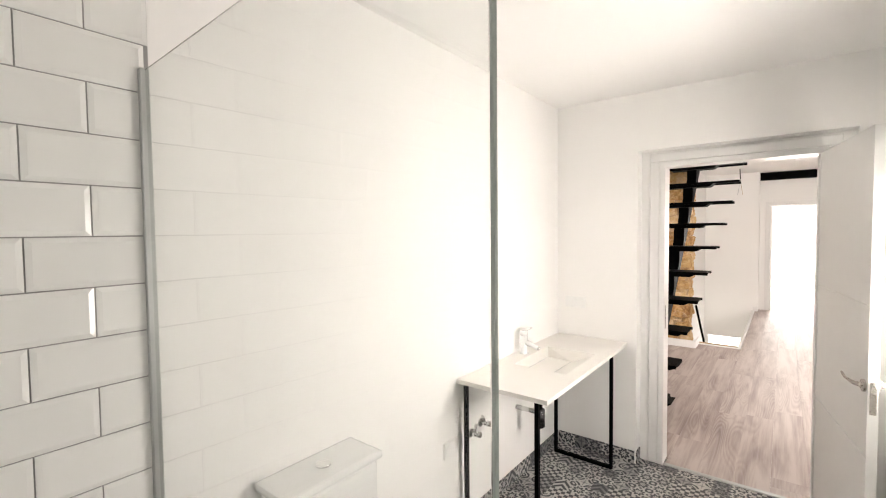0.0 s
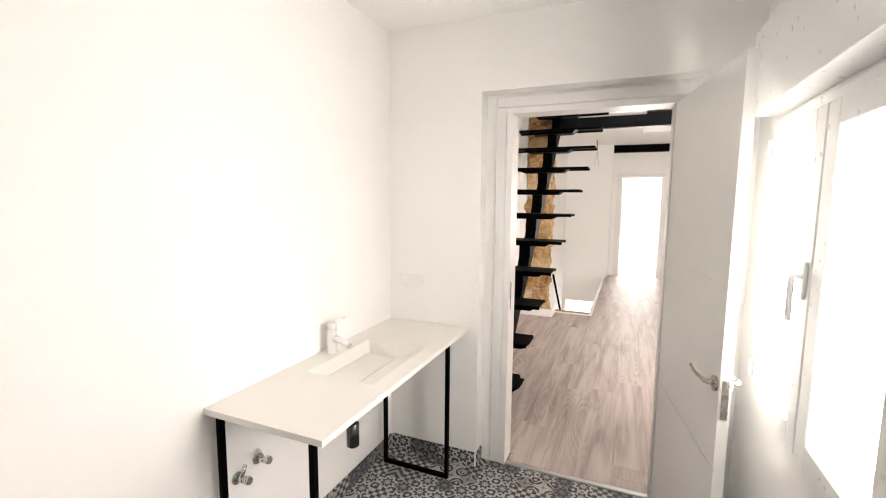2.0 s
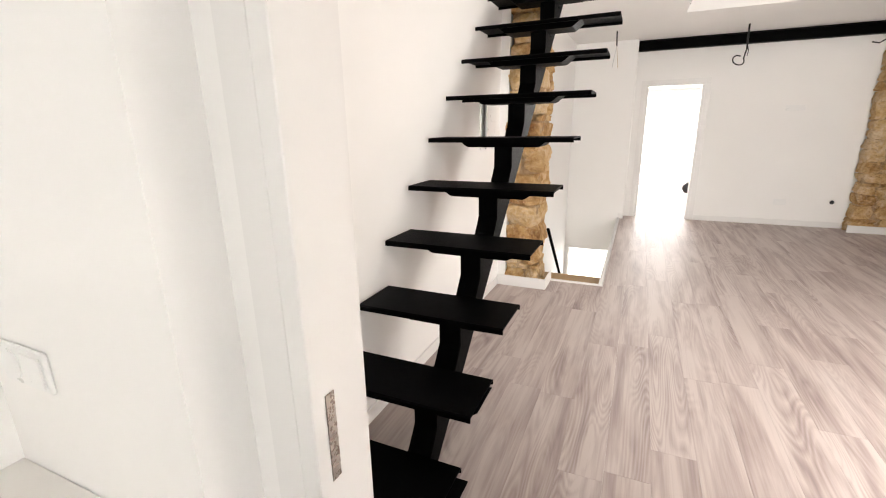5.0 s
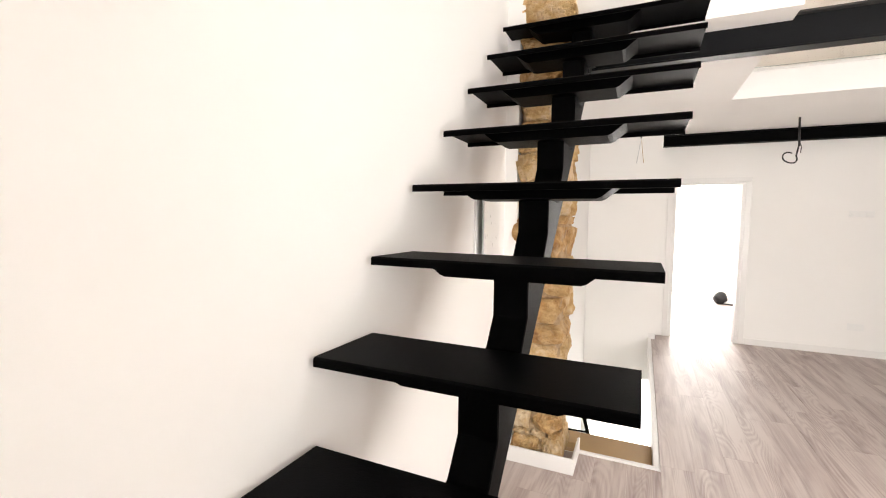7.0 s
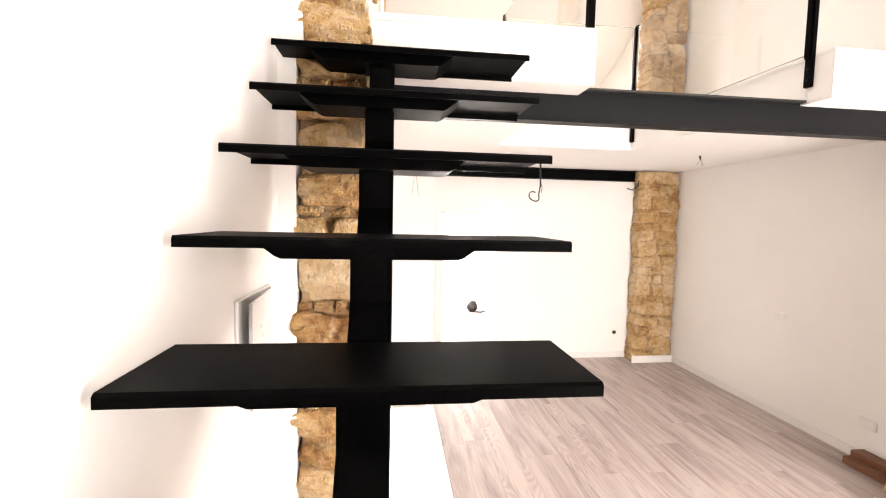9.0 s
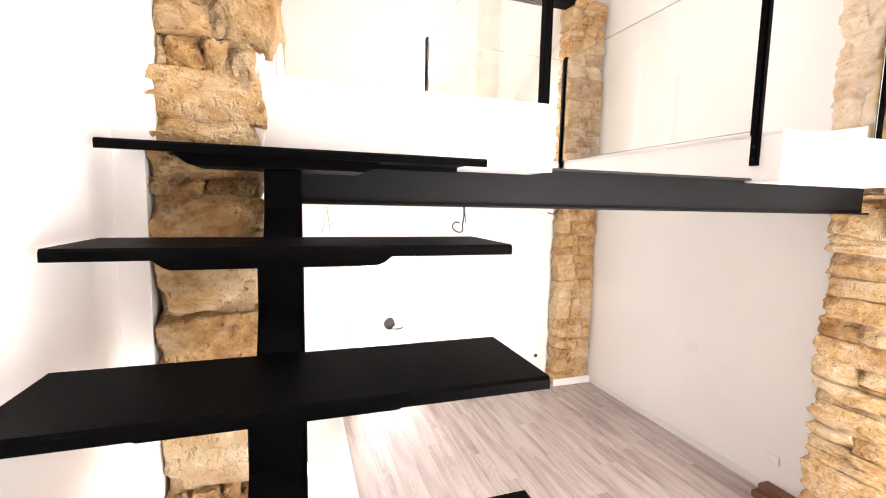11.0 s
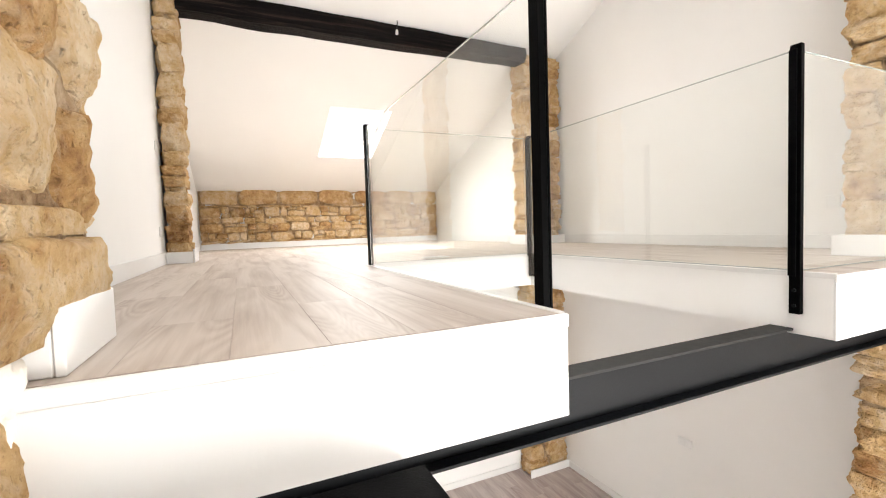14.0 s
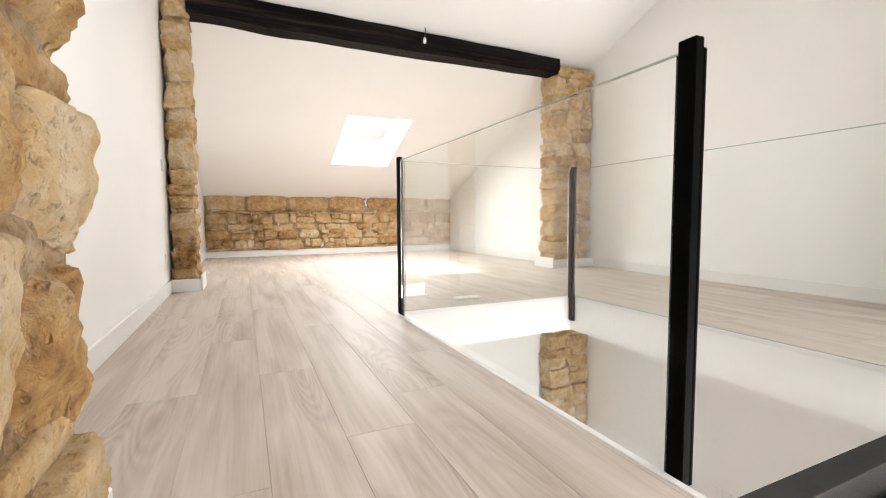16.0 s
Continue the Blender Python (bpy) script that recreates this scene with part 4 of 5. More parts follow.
# ---- bathroom window ----
def sash_window(name, at, turn, width, height, label, two=True, handle=True):
    """Casement window in local x (width) and z, seen from -y."""
    ob = thing(name, at, label, "window")
    tagged(ob, kind="structure")
    ob.rotation_euler = (0, 0, turn)
    w, h, f = width / 2, height, 0.055

    def ring(nm, x0, x1, z0, z1, y0, y1, wide, parent):
        bm = bmesh.new()
        box(x0, x0 + wide, y0, y1, z0, z1, 0.004, bm)
        box(x1 - wide, x1, y0, y1, z0, z1, 0.004, bm)
        box(x0 + wide, x1 - wide, y0, y1, z0, z0 + wide, 0.004, bm)
        box(x0 + wide, x1 - wide, y0, y1, z1 - wide, z1, 0.004, bm)
        return part(nm, bm, M_PVC, parent)
    ring("window_frame", -w, w, 0, h, 0.0, 0.07, f, ob)
    spans = [(-w + 0.04, -0.004), (0.004, w - 0.04)] if two else [(-w + 0.04, w - 0.04)]
    for x0, x1 in spans:
        s = ring("sash", x0, x1, 0.04, h - 0.04, -0.018, 0.045, 0.07, ob)
        p = part("pane", box(x0 + 0.065, x1 - 0.065, 0.008, 0.020, 0.105, h - 0.105), M_PANE, s)
        p.visible_shadow = False
        for z in (0.10, h - 0.14):
            xh = x0 + 0.006 if x0 < -0.1 else x1 - 0.006
            part("hinge", tube([(xh, -0.024, z), (xh, -0.024, z + 0.06)], 0.008, sides=8), M_PVC, s)
    if handle:
        part("window_handle", box(-0.045, -0.020, -0.028, -0.0185, h * 0.46, h * 0.56, 0.003), M_PVC, ob)
        part("window_handle", tube([(-0.033, -0.028, h * 0.52), (-0.033, -0.05, h * 0.52), (-0.033, -0.052, h * 0.50), (-0.033, -0.052, h * 0.40)], 0.008, sides=8), M_PVC, ob)
    return ob


sash_window("window_1", (BATH_E - 0.012, -0.94, 0.80), radians(-90), 1.04, 1.06, "white plastic two-leaf casement window glaring with daylight")


def shutter_box():
    ob = thing("shutter_box", (BATH_E, -0.92, 1.87), "white roller shutter box above the bathroom window", "shutter box")
    part("casing", box(-0.10, -0.001, -0.47, 0.50, 0, 0.30, 0.006, segments=2), M_PVC, ob)
    part("end_cap", box(-0.104, -0.001, -0.486, -0.471, -0.004, 0.304, 0.004), M_PVC, ob)
    for z in (0.03, 0.27):
        part("screw", tube([(-0.05, -0.486, z), (-0.05, -0.49, z)], 0.006, sides=8), M_GREYLINE, ob)


shutter_box()
# assumed window out of view, closed behind; the fill lamp gives its light
sash_window("added_window_2", (2.45, 0.05, 0.05), radians(180), 1.5, 2.25, "unseen white balcony window added behind the room's fill lamp", handle=False)
sash_window("window_3", (1.0, 11.78, 0.1), 0.0, 1.4, 2.15, "white balcony window of the far room glaring with daylight")
# added out of view, to go with the bathroom fill lamp
sash_window("added_window_4", (0.2, BATH_S - 0.1, 1.15), radians(180), 1.0, 1.05, "unseen white window added at the end of the bathroom for fill light", handle=False)


def skylight(name, x0, x1, y0, y1, label):
    ob = thing(name, ((x0 + x1) / 2, (y0 + y1) / 2, roof((y0 + y1) / 2) + 0.25), label, "skylight")
    tagged(ob, kind="structure")
    ob.rotation_euler = (math.copysign(math.atan(SLOPE), RIDGE - y0), 0, 0)
    w, d = (x1 - x0) / 2, (y1 - y0) / 2 * math.hypot(1, SLOPE)
    bm = bmesh.new()
    for a in ((-w, -w + 0.05, -d, d), (w - 0.05, w, -d, d), (-w + 0.05, w - 0.05, -d, -d + 0.05), (-w + 0.05, w - 0.05, d - 0.05, d)):
        box(*a, -0.03, 0.03, 0.003, bm)
    part("window_frame", bm, M_PVC, ob)
    p = part("pane", box(-w + 0.045, w - 0.045, -d + 0.045, d - 0.045, -0.005, 0.005), M_PANE, ob)
    p.visible_shadow = False


skylight("skylight_1", 1.08, 1.90, 8.41, 9.50, "white-framed roof window in the sloping loft ceiling")
# assumed roof window out of view, sited to suit the fill lamp
skylight("added_skylight", 0.6, 2.6, 1.9, 3.1, "unseen white-framed roof window added high over the stairs for light")


# ---- washbasin ----
def washbasin():
    ob = thing("washbasin_counter", (-0.46, -0.76, 0.0), "cream resin washbasin counter with a sunken trough on black legs", "washbasin")
    mv = Matrix.Translation((0.46, 0.76, 0.0))

    def add(name, bm, m, label="", parent=ob):
        bm.transform(mv)
        return part(name, bm, m, parent, label)
    X0, X1, Y0, Y1, T, B = -0.714, -0.208, -1.412, -0.117, 0.832, 0.810
    bx0, bx1, by0, by1 = -0.605, -0.285, -1.01, -0.53
    bm = bmesh.new()
    xs, ys = [X0, bx0, bx1, X1], [Y0, by0, by1, Y1]
    g = {(i, j, k): bm.verts.new((xs[i], ys[j], (B, T)[k])) for i in range(4) for j in range(4) for k in (0, 1)}
    for i in range(3):
        for j in range(3):
            if (i, j) == (1, 1):
                continue
            for k in (0, 1):
                bm.faces.new([g[i, j, k], g[i + 1, j, k], g[i + 1, j + 1, k], g[i, j + 1, k]])
    for i in range(3):
        for j in (0, 3):
            bm.faces.new([g[i, j, 0], g[i + 1, j, 0], g[i + 1, j, 1], g[i, j, 1]])
            bm.faces.new([g[j, i, 0], g[j, i + 1, 0], g[j, i + 1, 1], g[j, i, 1]])
    # trough: upright at the wall side, sloping up towards the front edge
    deep = 0.766
    a = [bm.verts.new(p) for p in ((bx0 + 0.008, by0 + 0.045, deep), (bx0 + 0.008, by1 - 0.012, deep), (-0.428, by1 - 0.032, deep), (-0.428, by0 + 0.06, deep))]
    top = [g[1, 1, 1], g[1, 2, 1], g[2, 2, 1], g[2, 1, 1]]
    for k in range(4):
        bm.faces.new([top[k], top[(k + 1) % 4], a[(k + 1) % 4], a[k]])
    bm.faces.new(a)
    bmesh.ops.recalc_face_normals(bm, faces=bm.faces)
    add("countertop", bm, M_SOLID)
    add("basin_underside", box(bx0 - 0.03, bx1 - 0.06, by0 + 0.05, by1, 0.725, 0.7655, 0.008), M_SOLID)
    # the drain cover lies in the trough; a grey sheet paints the shaded gap round it
    add("drain_gap_shade", box(-0.5965, -0.4315, -0.946, -0.564, 0.7664, 0.767), M_GREYLINE)
    add("drain_cover", box(-0.5925, -0.433, -0.945, -0.5665, 0.7672, 0.7682, 0.0004), M_SOLID)
    for y, xa, xb in ((-1.375, -0.69, -0.265), (-0.285, -0.665, -0.255)):
        bm = bmesh.new()
        d = 0.012
        box(xa, xa + 0.02, y - d, y + d, 0.022, B - 0.001, 0.002, bm)
        box(xb - 0.02, xb, y - d, y + d, 0.022, B - 0.001, 0.002, bm)
        box(xa, xb, y - d, y + d, 0.0, 0.0215, 0.002, bm)
        add("leg_frame", bm, M_STEEL, "black square steel tube leg frame")
    tx, ty = -0.55, -0.768
    trap = add("bottle_trap", tube([(tx, ty, 0.385), (tx, ty, 0.39), (tx, ty, 0.50), (tx, ty, 0.505)], [0.024, 0.030, 0.030, 0.018], sides=16), M_DARKCHROME, "dark chrome bottle trap")
    add("waste_pipe", tube([(tx, ty, 0.505), (tx, ty, 0.735)], 0.016, sides=12), M_CHROME, parent=trap)
    add("waste_pipe", tube([(tx - 0.02, ty, 0.475), (tx - 0.08, ty, 0.475), (-0.714, ty, 0.475)], 0.015, sides=12), M_CHROME, parent=trap)
    # single-lever tap
    at = Vector((-0.655, -0.775, T))
    tap = thing("basin_tap", at, "white single-lever basin tap with a chrome nozzle", "tap")
    part("body", tube([(0, 0, 0.0005), (0, 0, 0.006), (0, 0, 0.008), (0, 0, 0.115)], [0.027, 0.027, 0.022, 0.022], sides=20), M_CERAMIC, tap)
    part("cap", tube([(0, 0, 0.1155), (0, 0, 0.14), (0, 0, 0.146)], [0.0225, 0.0225, 0.016], sides=20), M_CERAMIC, tap)
    sp = part("spout", tube([(0.015, 0, 0.072), (0.05, 0, 0.066), (0.095, 0, 0.048)], [0.017, 0.015, 0.013], sides=14), M_CERAMIC, tap)
    part("nozzle", tube([(0.0951, 0, 0.048), (0.104, 0, 0.044)], 0.0125, sides=14), M_CHROME, sp, "chrome aerator")
    part("lever", tube([(0.0, 0.01, 0.140), (0.005, 0.05, 0.147), (0.008, 0.095, 0.150)], [0.008, 0.006, 0.005], sides=8), M_CERAMIC, tap)


washbasin()


def angle_valve(y, z, turn):
    ob = thing("angle_valve", (-0.714, y, z), "chrome angle stop valve on the bathroom wall", "valve", "angle valves")
    part("rosette", tube([(0, 0, 0), (0.006, 0, 0)], 0.024, sides=16), M_CHROME, ob)
    part("body", tube([(0.006, 0, 0), (0.03, 0, 0), (0.045, 0, 0.004)], [0.011, 0.013, 0.009], sides=12), M_CHROME, ob)
    part("outlet", tube([(0.026, 0, 0.012), (0.026, 0.02 * turn, 0.05)], [0.010, 0.008], sides=10), M_CHROME, ob)
    part("knob", tube([(0.045, 0, 0.004), (0.050, 0, 0.004), (0.068, 0, 0.006)], [0.009, 0.017, 0.015], sides=8), M_CHROME, ob)


angle_valve(-1.29, 0.50, 1)
angle_valve(-1.19, 0.525, -1)


def plate(at, turn, w, h, label, kinds, group="wall sockets"):
    """A wall plate in local x and z, facing -y: S a socket, K a switch key, B a blank."""
    ob = thing("wall_socket" if "S" in kinds else "light_switch", at, label, "socket" if "S" in kinds else "switch", group)
    ob.rotation_euler = (0, 0, turn)
    part("frame", box(-w / 2, w / 2, -0.009, -0.0005, -h / 2, h / 2, 0.003), M_PVC, ob)
    n = len(kinds)
    cw = (w - 0.016) / n
    for i, k in enumerate(kinds):
        x = -w / 2 + 0.008 + cw * (i + 0.5)
        if k == "S":
            r = min(cw, h - 0.016) / 2 - 0.002
            s = part("socket_cup", shade(tube([(x, -0.0095, 0), (x, -0.0128, 0), (x, -0.0128, 0.0001), (x, -0.0102, 0)], [r, r, r * 0.88, r * 0.82], sides=24), False), M_PVC, ob)
            # grey disc gives the recess its shade by colour
            part("socket_well", tube([(x, -0.0103, 0), (x, -0.0107, 0)], r * 0.8, sides=20), M_WELL_SHADE, s)
            # flat black discs stand in for the dark of the pin holes
            for dx in (-0.0095, 0.0095):
                part("pin_hole", tube([(x + dx, -0.0107, 0), (x + dx, -0.0111, 0)], 0.0035, sides=8), M_BLACK, s)
        else:
            part("rocker", box(x - cw / 2 + 0.002, x + cw / 2 - 0.002, -0.0135, -0.0092, -h / 2 + 0.010, h / 2 - 0.010, 0.002), M_PVC, ob)
    return ob


plate((-0.575, DOOR_Y0, 1.08), 0, 0.155, 0.082, "white double plate with a socket and a switch by the basin", "SK")
plate((-0.7145, -1.49, 0.49), radians(90), 0.085, 0.085, "white single wall socket under the counter", "S")
plate((EAST, 4.55, 0.33), radians(-90), 0.15, 0.082, "white double wall socket near the stone pier", "SS")
plate((EAST, 5.45, 1.04), radians(-90), 0.15, 0.082, "white double light switch on the long wall", "KK", "light switches")
plate((EAST, 4.33, 3.25), radians(-90), 0.085, 0.085, "white single wall socket in the loft", "S")
plate((2.33, FAR, 1.66), 0, 0.23, 0.075, "white triple socket plate high on the far wall", "SSK")
plate((2.35, FAR, 0.34), 0, 0.15, 0.082, "white double wall socket on the far wall", "SS")
plate((LOFT_W, 6.98, 3.90), radians(90), 0.085, 0.085, "white light switch on the loft wall", "K", "light switches")
plate((LOFT_W, 6.95, 3.20), radians(90), 0.085, 0.085, "white single wall socket low on the loft wall", "S")


def cable_outlet():
    ob = thing("cable_outlet", (2.955, FAR, 0.365), "small open round junction hole in the far wall", "junction box")
    # the wall is uncut; black discs stand in for the hole's dark inside
    part("cup", tube([(0, -0.004, 0), (0, -0.0005, 0)], 0.028, sides=18), M_BLACK, ob)
    part("rim", tube([(0, -0.0055, 0), (0, -0.0042, 0)], 0.022, sides=18), M_BLACK, ob)


cable_outlet()


def electric_panel():
    ob = thing("electric_panel", (WEST, 3.10, 1.49), "white flush electric panel door standing ajar on the stair wall", "electric panel")
    part("frame", box(0.0005, 0.012, -0.19, 0.19, -0.19, 0.19, 0.003), M_PVC, ob)
    d = part("panel_door", box(0.0, 0.010, -0.36, 0.0, -0.18, 0.18, 0.003), M_PVC, ob)
    d.matrix_basis = Matrix.Translation((0.014, 0.18, 0)) @ Matrix.Rotation(radians(4.5), 4, "Z")
    part("edge_strip", box(0.002, 0.012, -0.366, -0.361, -0.18, 0.18, 0.001), M_GREYLINE, d)


electric_panel()


def floor_outlet():
    ob = thing("floor_outlet", (1.36, 5.86, LOFT), "white flat floor outlet plate on the loft laminate", "floor outlet")
    part("plate", box(-0.10, 0.10, -0.045, 0.045, 0.001, 0.009, 0.003), M_PVC, ob)
    part("flap", box(-0.085, 0.085, -0.032, 0.032, 0.0095, 0.012, 0.001), M_PVC, ob)


floor_outlet()


# ---- bare cables ----
def hanging_cable(at, drop, loop, label, material=None):
    ob = thing("hanging_cable", at, label, "cable", "bare ceiling cables")
    m = material or M_BLACK
    part("conduit", tube([(0, 0, 0), (0.004, 0, -drop * 0.35), (0.012, 0.005, -drop * 0.6)], 0.011, sides=8), m, ob)
    pts = [(0.012, 0.005, -drop * 0.55)]
    for i in range(15):
        a = -0.6 + 5.6 * i / 14
        pts.append((0.012 - loop + loop * math.cos(a) - 0.01, 0.006 + 0.01 * math.sin(i), -drop + loop * (1 - math.sin(a + 0.3)) * 0.9 + 0.02))
    part("wire_loop", tube(pts, 0.008, sides=8), m, ob)
    part("wire_end", tube([(0.012, 0.004, -drop * 0.5), (0.03, 0.0, -drop * 0.62), (0.025, 0.0, -drop * 0.75)], 0.004, sides=6), m, ob)


hanging_cable((1.52, 6.65, CEIL), 0.50, 0.065, "black cable hanging in a loop from the ceiling")


def wires(at, drop, label):
    ob = thing("hanging_wires", at, label, "cable", "bare ceiling cables")
    part("conduit", tube([(0, 0, 0), (0.01, 0, -drop * 0.4)], 0.008, sides=8), M_BLACK, ob)
    for dx, m in ((-0.04, M_GREYLINE), (0.035, M_OAK), (0.01, M_PVC)):
        part("wire", tube([(0.01, 0, -drop * 0.4), (0.01 + dx * 0.5, 0, -drop * 0.7), (0.01 + dx, 0.01, -drop)], 0.003, sides=6), m, ob)


wires((-0.02, 6.3, CEIL), 0.46, "loose electric wires hanging from the ceiling")
wires((2.93, 5.75, CEIL), 0.10, "short wire stub under the ceiling")


def beam_cable():
    ob = thing("loose_cable", (3.08, 7.2, 2.52), "short black cable end hanging beside the stone pier", "cable")
    part("wire", tube([(0.02, -0.03, 0.0), (0.0, -0.05, -0.07), (-0.08, -0.05, -0.12), (-0.15, -0.04, -0.10)], 0.008, sides=8), M_BLACK, ob)


beam_cable()


def beam_lamp_holder():
    ob = thing("lamp_holder", (1.535, 7.08, 5.312), "bare white lamp holder hanging on the timber beam", "lamp holder")
    part("wire", tube([(0, -0.012, 0.02), (0.004, -0.02, -0.03), (-0.004, -0.02, -0.10)], 0.005, sides=6), M_BLACK, ob)
    part("holder", tube([(-0.004, -0.02, -0.10), (-0.004, -0.02, -0.125), (-0.006, -0.022, -0.15)], [0.010, 0.016, 0.014], sides=10), M_PVC, ob)


beam_lamp_holder()


# ---- shower and toilet ----
def shower_screen():
    ob = thing("shower_screen", (-0.19, -2.82, 0.0), "frameless clear glass shower screen on an aluminium wall profile", "shower screen")
    ob.rotation_euler = (0, 0, radians(-1.8))
    g = part("glass", box(-0.51, 0.572, -0.004, 0.004, 0.025, 2.035, 0.001), M_GLASS, ob)
    part("glass_edge", box(0.5722, 0.577, -0.004, 0.004, 0.025, 2.035, 0.001), M_EDGE, ob, "green-grey polished glass edge")
    g.visible_shadow = False
    part("wall_profile", box(-0.524, -0.495, -0.014, 0.014, 0.02, 2.04, 0.002), M_ALU, ob)
    part("foot_profile", box(-0.494, 0.577, -0.010, 0.010, 0.0, 0.024, 0.002), M_ALU, ob)


shower_screen()


def toilet():
    ob = thing("toilet", (-0.714, -2.33, 0.0), "white ceramic close-coupled toilet behind the shower glass", "toilet")
    part("cistern", box(0.012, 0.18, -0.19, 0.19, 0.40, 0.775, 0.03, segments=3), M_CERAMIC, ob)
    lid = part("cistern_lid", box(0.005, 0.19, -0.20, 0.20, 0.776, 0.806, 0.012, segments=2), M_CERAMIC, ob)
    part("flush_button", tube([(0.10, 0, 0.807), (0.10, 0, 0.812)], 0.026, sides=20), M_CHROME, lid)

    def loft(rings, name, m):
        bm = bmesh.new()
        rs = []
        for z, cx, rx, ry in rings:
            rs.append([bm.verts.new((cx + rx * math.cos(a) * (1.0 if math.cos(a) > 0 else 0.8), ry * math.sin(a), z)) for a in [2 * math.pi * i / 28 for i in range(28)]])
        for p, q in zip(rs, rs[1:]):
            for i in range(28):
                bm.faces.new((p[i], p[(i + 1) % 28], q[(i + 1) % 28], q[i])).smooth = True
        bm.faces.new(rs[0][::-1])
        bm.faces.new(rs[-1])
        return part(name, bm, m, ob)
    loft([(0.0, 0.30, 0.22, 0.12), (0.05, 0.30, 0.21, 0.115), (0.2, 0.33, 0.23, 0.13), (0.34, 0.40, 0.28, 0.175), (0.395, 0.42, 0.29, 0.185)], "bowl", M_CERAMIC)
    loft([(0.397, 0.42, 0.295, 0.19), (0.41, 0.42, 0.30, 0.193), (0.418, 0.42, 0.295, 0.19)], "seat", M_CERAMIC)
    loft([(0.4185, 0.42, 0.295, 0.19), (0.432, 0.42, 0.30, 0.193), (0.442, 0.42, 0.28, 0.18)], "seat_lid", M_CERAMIC)


toilet()
solid("shower_tray", box(-0.713, BATH_E - 0.002, BATH_S + 0.002, -2.815, -0.012, 0.02, 0.006), M_CERAMIC, "flat white shower tray", "shower tray")


# ---- small things on the floors ----
def shoulder_bag():
    ob = thing("bag", (1.45, 10.45, 0.0), "small black and white bag lying on the far room floor", "bag")
    bm = bmesh.new()
    bmesh.ops.create_icosphere(bm, subdivisions=4, radius=0.5)
    for v in bm.verts:
        k = 1 - 0.35 * max(0, v.co.z) + 0.15 * noise.noise(v.co * 3)
        v.co = Vector((v.co.x * 0.25 * k, v.co.y * 0.16 * k, max(0.001, (v.co.z + 0.42) * 0.26)))
    part("body", shade(bm, True), M_BLACK, ob)
    bm = bmesh.new()
    bmesh.ops.create_icosphere(bm, subdivisions=3, radius=0.5)
    for v in bm.verts:
        v.co = Vector((v.co.x * 0.24 + 0.13, v.co.y * 0.16, max(0.001, v.co.z * 0.09 + 0.03)))
    part("flap", shade(bm, True), M_PVC, ob, "white cloth flap")
    part("strap", tube([(0.05, -0.09, 0.02), (0.16, -0.11, 0.012), (0.27, -0.02, 0.015), (0.26, 0.03, 0.02)], 0.012, sides=8), M_BLACK, ob)


shoulder_bag()


def timber_offcuts():
    walnut = paint("brown_timber", (0.15, 0.06, 0.03), 0.55, 0.3, 70, 0.25)
    for x0, x1, y0, y1, z0, z1 in ((3.50, 3.68, 4.07, 4.56, 0.0, 0.06), (3.56, 3.68, 4.06, 4.55, 0.0605, 0.115)):
        ob = solid("timber_offcut", box(x0, x1, y0, y1, z0, z1, 0.003), walnut, "brown timber offcut lying on the floor by the wall", "timber", group="timber offcuts")


timber_offcuts()


def lower_stairs():
    ob = thing("lower_staircase", (-0.24, 3.76, 0), "bare oak treads of stairs going down through the floor", "stairs")
    part("landing", box(-0.09, 0.40, 0.0, 0.40, -0.11, -0.065, 0.004), M_OAK, ob)
    part("landing", box(-0.398, -0.0905, 0.21, 0.40, -0.11, -0.065, 0.004), M_OAK, ob)
    for i in range(11):
        y, z = 0.40 + 0.215 * i, -0.065 - 0.205 * (i + 1)
        part("tread", box(-0.398, 0.40, y, y + 0.24, z - 0.035, z, 0.004), M_OAK, ob)
    for x in (-0.396, 0.36):
        part("stringer", prism([(0.02, -0.115), (0.40, -0.115), (2.76, -2.35), (2.76, -2.66), (2.6, -2.66), (0.02, -0.22)], "x", x, x + 0.035), M_TRIM, ob)
    rail = thing("handrail", (-0.33, 3.9, 0.4), "thin black steel handrail leading down the stairwell", "handrail")
    part("bar", tube([(0.03, -0.38, 0.16), (0.03, 1.75, -1.60)], 0.015, sides=8), M_STEEL, rail)
    part("bracket", tube([(-0.30, 0.46, -0.56), (0.03, 0.46, -0.55)], 0.008, sides=6), M_STEEL, rail)


lower_stairs()


# ---- laminate boards and tiles ----
def cut(rects, hole):
    out = []
    for x0, x1, y0, y1 in rects:
        hx0, hx1, hy0, hy1 = max(x0, hole[0]), min(x1, hole[1]), max(y0, hole[2]), min(y1, hole[3])
        if hx0 >= hx1 or hy0 >= hy1:
            out.append((x0, x1, y0, y1))
            continue
        out += [r for r in ((x0, x1, y0, hy0), (x0, x1, hy1, y1), (x0, hx0, hy0, hy1), (hx1, x1, hy0, hy1)) if r[1] - r[0] > 0.008 and r[3] - r[2] > 0.008]
    return out


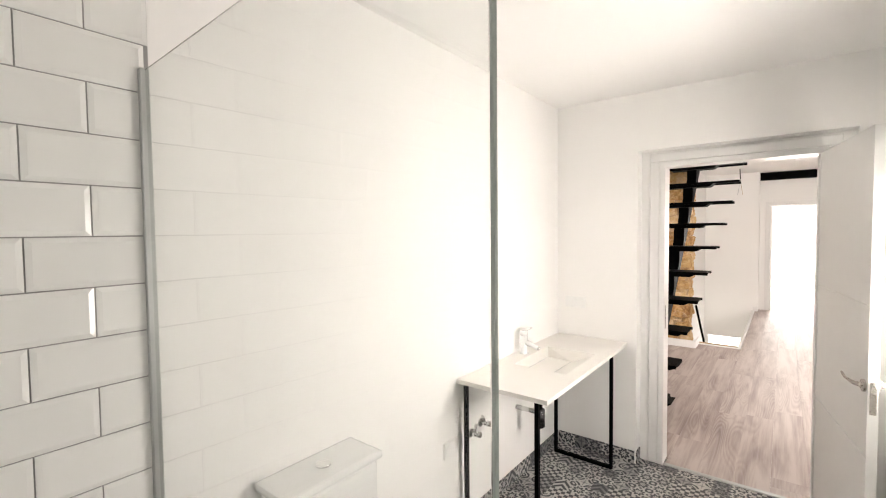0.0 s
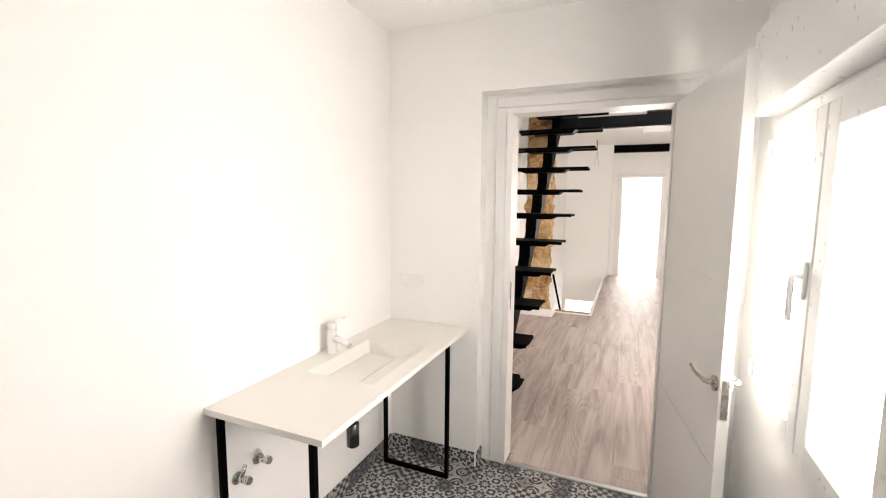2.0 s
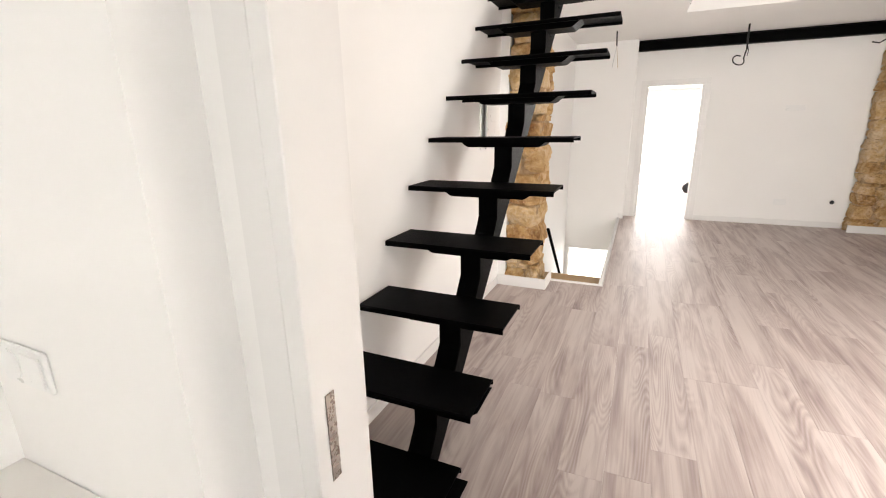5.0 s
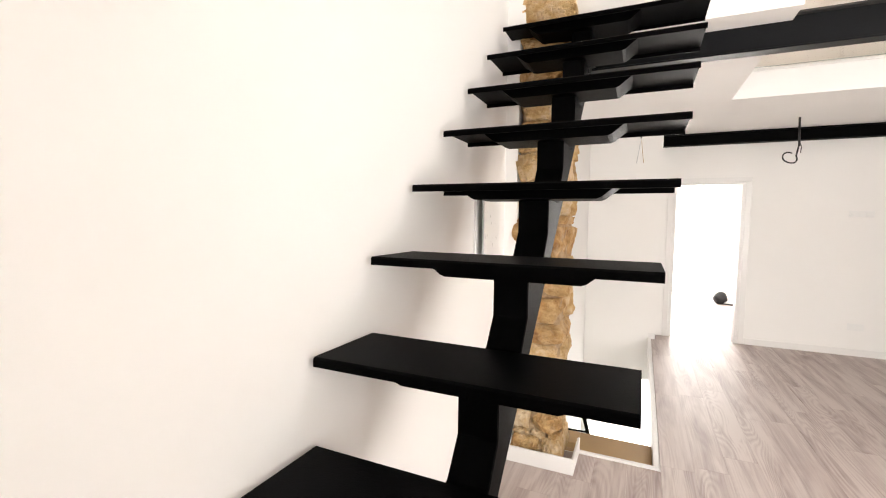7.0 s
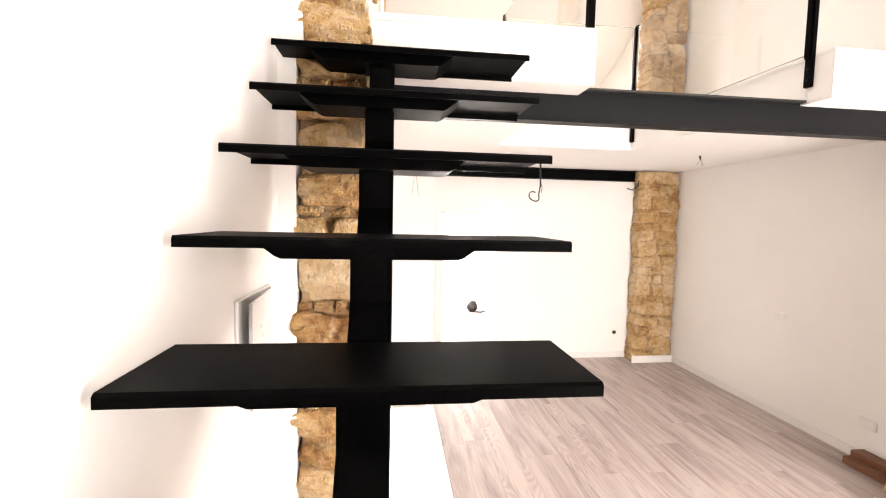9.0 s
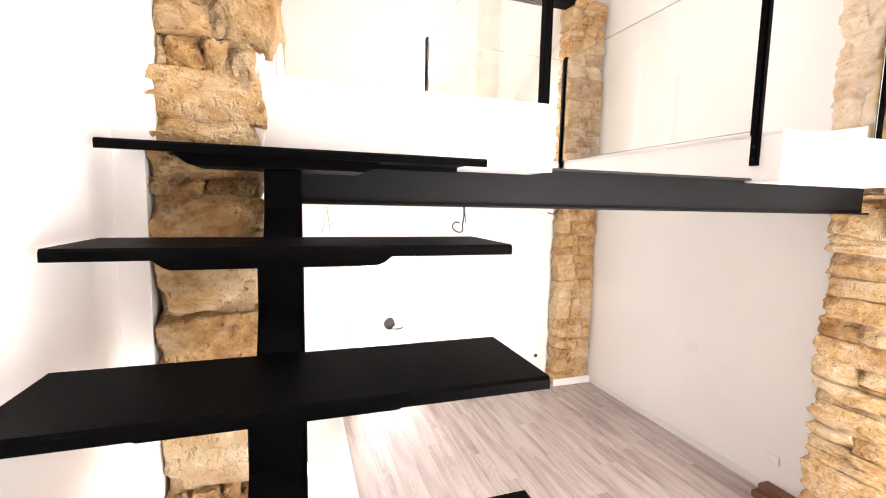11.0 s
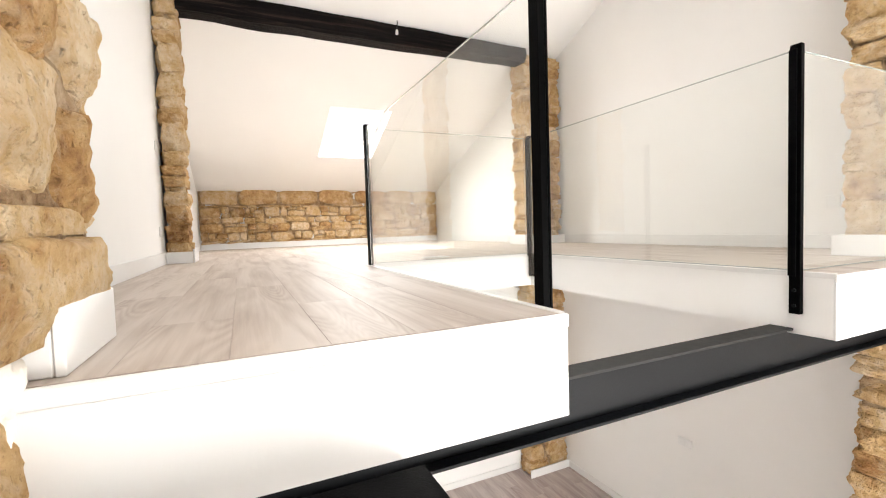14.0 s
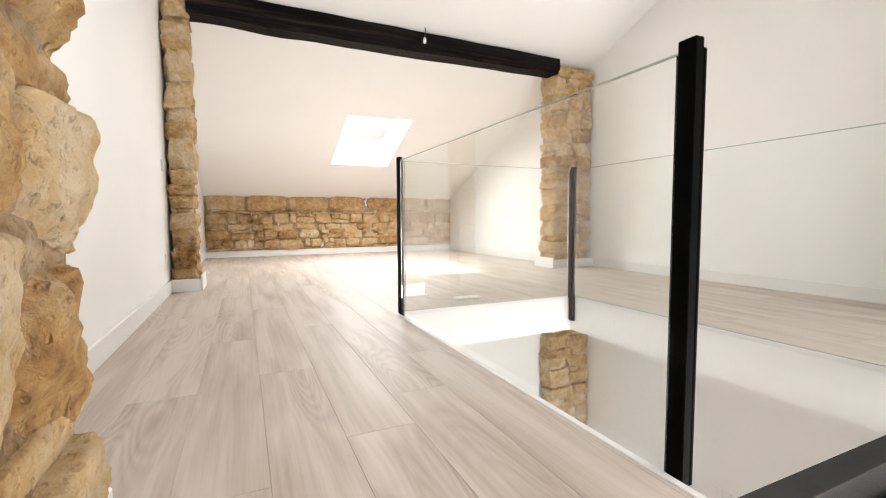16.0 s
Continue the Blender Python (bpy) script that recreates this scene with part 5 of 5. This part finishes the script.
def boards(parent, x0, x1, y0, y1, top, holes, material, seed, wide=0.192, long=1.285):
    rnd = random.Random(seed)
    meshes = {}
    x = x0
    while x < x1 - 0.004:
        xe = min(x + wide, x1)
        y = y0 - rnd.uniform(0.0, long)
        while y < y1:
            rects = [(x, xe, max(y, y0), min(y + long, y1))]
            for h in holes:
                rects = cut(rects, h)
            for a, b, c, d in rects:
                if d - c < 0.01 or b - a < 0.01:
                    continue
                key = (round(b - a, 3), round(d - c, 3))
                if key not in meshes:
                    g, t = 0.0003, 0.0005
                    w, l2 = (b - a) / 2, (d - c) / 2
                    bm = bmesh.new()
                    lo = [bm.verts.new((sx * (w - g), sy * (l2 - g), -0.0105)) for sx, sy in ((-1, -1), (1, -1), (1, 1), (-1, 1))]
                    mi = [bm.verts.new((sx * (w - g), sy * (l2 - g), -t)) for sx, sy in ((-1, -1), (1, -1), (1, 1), (-1, 1))]
                    hi = [bm.verts.new((sx * (w - g - t), sy * (l2 - g - t), 0)) for sx, sy in ((-1, -1), (1, -1), (1, 1), (-1, 1))]
                    for p, q in ((lo, mi), (mi, hi)):
                        for i in range(4):
                            bm.faces.new((p[i], p[(i + 1) % 4], q[(i + 1) % 4], q[i]))
                    bm.faces.new(hi)
                    meshes[key] = finish("floorboard", bm, material)
                piece("floorboard", meshes[key], parent, Matrix.Translation(((a + b) / 2, (c + d) / 2, top)))
            y += long
        x = xe


lower = bpy.data.objects["floor"]
boards(lower, WEST + 0.002, EAST - 0.002, DOOR_Y1 - 0.08, 7.36, 0.0, [(-0.64, HOLE[1] + 0.03, HOLE[2] - 0.03, 7.10), (-2.0, 0.0, -1.0, DOOR_Y1 + 0.001), (0.775, 9.0, -1.0, DOOR_Y1 + 0.001), (-0.64, 0.245, 7.09, 7.4), (1.7, 3.2, 0, 0.1)], M_FLOOR, 3)
boards(lower, 0.0, 2.4, 7.36, 11.69, 0.0, [(-1, 0.44, 7.3, 7.48), (1.16, 9.0, 7.3, 7.48)], M_FLOOR, 4)
loft = tagged(new("floor_loft", finish("floor_loft", box(LOFT_W, -0.44, 7.46, 7.48, LOFT - 0.0119, LOFT - 0.0112), M_LOFT)), "pale grey oak laminate floor of the loft", "floor", "", "structure")
boards(loft, LOFT_W + 0.002, 3.698, 3.607, 10.51, LOFT, [(VOID[0] - 0.021, VOID[1] + 0.021, 3.0, VOID[3] + 0.021), (3.451, 9.0, 7.42, 11.0)], M_LOFT, 7)


def tiles():
    bed = bpy.data.objects["floor_bath"]
    meshes = {}
    nx, ny = 10, 22
    for i in range(nx):
        for j in range(ny):
            x0, x1 = -0.713 + 0.2 * i, min(-0.713 + 0.2 * (i + 1), BATH_E - 0.001)
            y0, y1 = -0.117 - 0.2 * (j + 1), -0.117 - 0.2 * j
            if x1 - x0 < 0.02 or y1 < -2.80:
                continue
            y0 = max(y0, -2.79)
            key = (round(x1 - x0, 3), round(y1 - y0, 3))
            if key not in meshes:
                meshes[key] = finish("floor_tile", box(-key[0] / 2 + 0.001, key[0] / 2 - 0.001, -key[1] / 2 + 0.001, key[1] / 2 - 0.001, -0.0115, 0.0, 0.0012), M_HYD)
            piece("floor_tile", meshes[key], bed, Matrix.Translation(((x0 + x1) / 2, (y0 + y1) / 2, 0)))
    for x0, x1, y0, y1 in ((-0.149, 0.929, -0.116, -0.023),):
        x = x0
        while x < x1 - 0.01:
            xe = min(x + 0.2, x1)
            piece("floor_tile", finish("floor_tile", box(x + 0.001, xe - 0.001, y0, y1, -0.0115, 0.0, 0.0012), M_HYD), bed)
            x = xe
    # upright skirting tiles
    runs = [("x", -0.7145, -0.7065, -2.12, -0.125), ("y", -0.1235, -0.1155, -0.705, -0.158), ("x", -0.1495, -0.1415, -0.116, -0.03), ("x", BATH_E - 0.009, BATH_E - 0.001, -2.78, -0.12)]
    for axis, a0, a1, u0, u1 in runs:
        u = u0
        while u < u1 - 0.01:
            ue = min(u + 0.2, u1)
            b = box(a0, a1, u + 0.001, ue - 0.001, 0.001, 0.085, 0.001) if axis == "x" else box(u + 0.001, ue - 0.001, a0, a1, 0.001, 0.085, 0.001)
            piece("skirting_tile", finish("skirting_tile", b, M_HYD_UP), bed)
            u = ue
    # bevelled wall tiles of the shower
    host = bpy.data.objects["wall_bath_west"]
    grout = part("grout_bed", box(-0.7149, -0.7115, BATH_S, -2.79, 0.02, BATH_C - 0.001), M_GROUT, host)
    shapes = {}
    H, W = 0.125, 0.25
    for r in range(21):
        z0, z1 = max(0.022, H * r - 0.02), min(H * (r + 1) - 0.02, BATH_C - 0.001)
        if z1 - z0 < 0.03:
            continue
        u = -4.55 - (W / 2 if r % 2 else 0.0)
        while u < -2.79:
            a, b = max(u, BATH_S), min(u + W, -2.79)
            if b - a > 0.02:
                key = (round(b - a, 3), round(z1 - z0, 3))
                if key not in shapes:
                    bm = bmesh.new()
                    w, h, g, e = key[0] / 2, key[1] / 2, 0.0016, 0.012
                    rings = [[bm.verts.new((d, sy * (w - g - k), sz * (h - g - k))) for sy, sz in ((-1, -1), (1, -1), (1, 1), (-1, 1))] for d, k in ((-0.0115, 0), (-0.0075, 0), (-0.004, min(e, w * 0.5)))]
                    for p, q in zip(rings, rings[1:]):
                        for i in range(4):
                            bm.faces.new((p[i], p[(i + 1) % 4], q[(i + 1) % 4], q[i]))
                    bm.faces.new(rings[-1])
                    bmesh.ops.recalc_face_normals(bm, faces=bm.faces)
                    shapes[key] = finish("wall_tile", bm, M_TILE)
                piece("wall_tile", shapes[key], host, Matrix.Translation((-0.700, (a + b) / 2, (z0 + z1) / 2)))
            u += W


tiles()
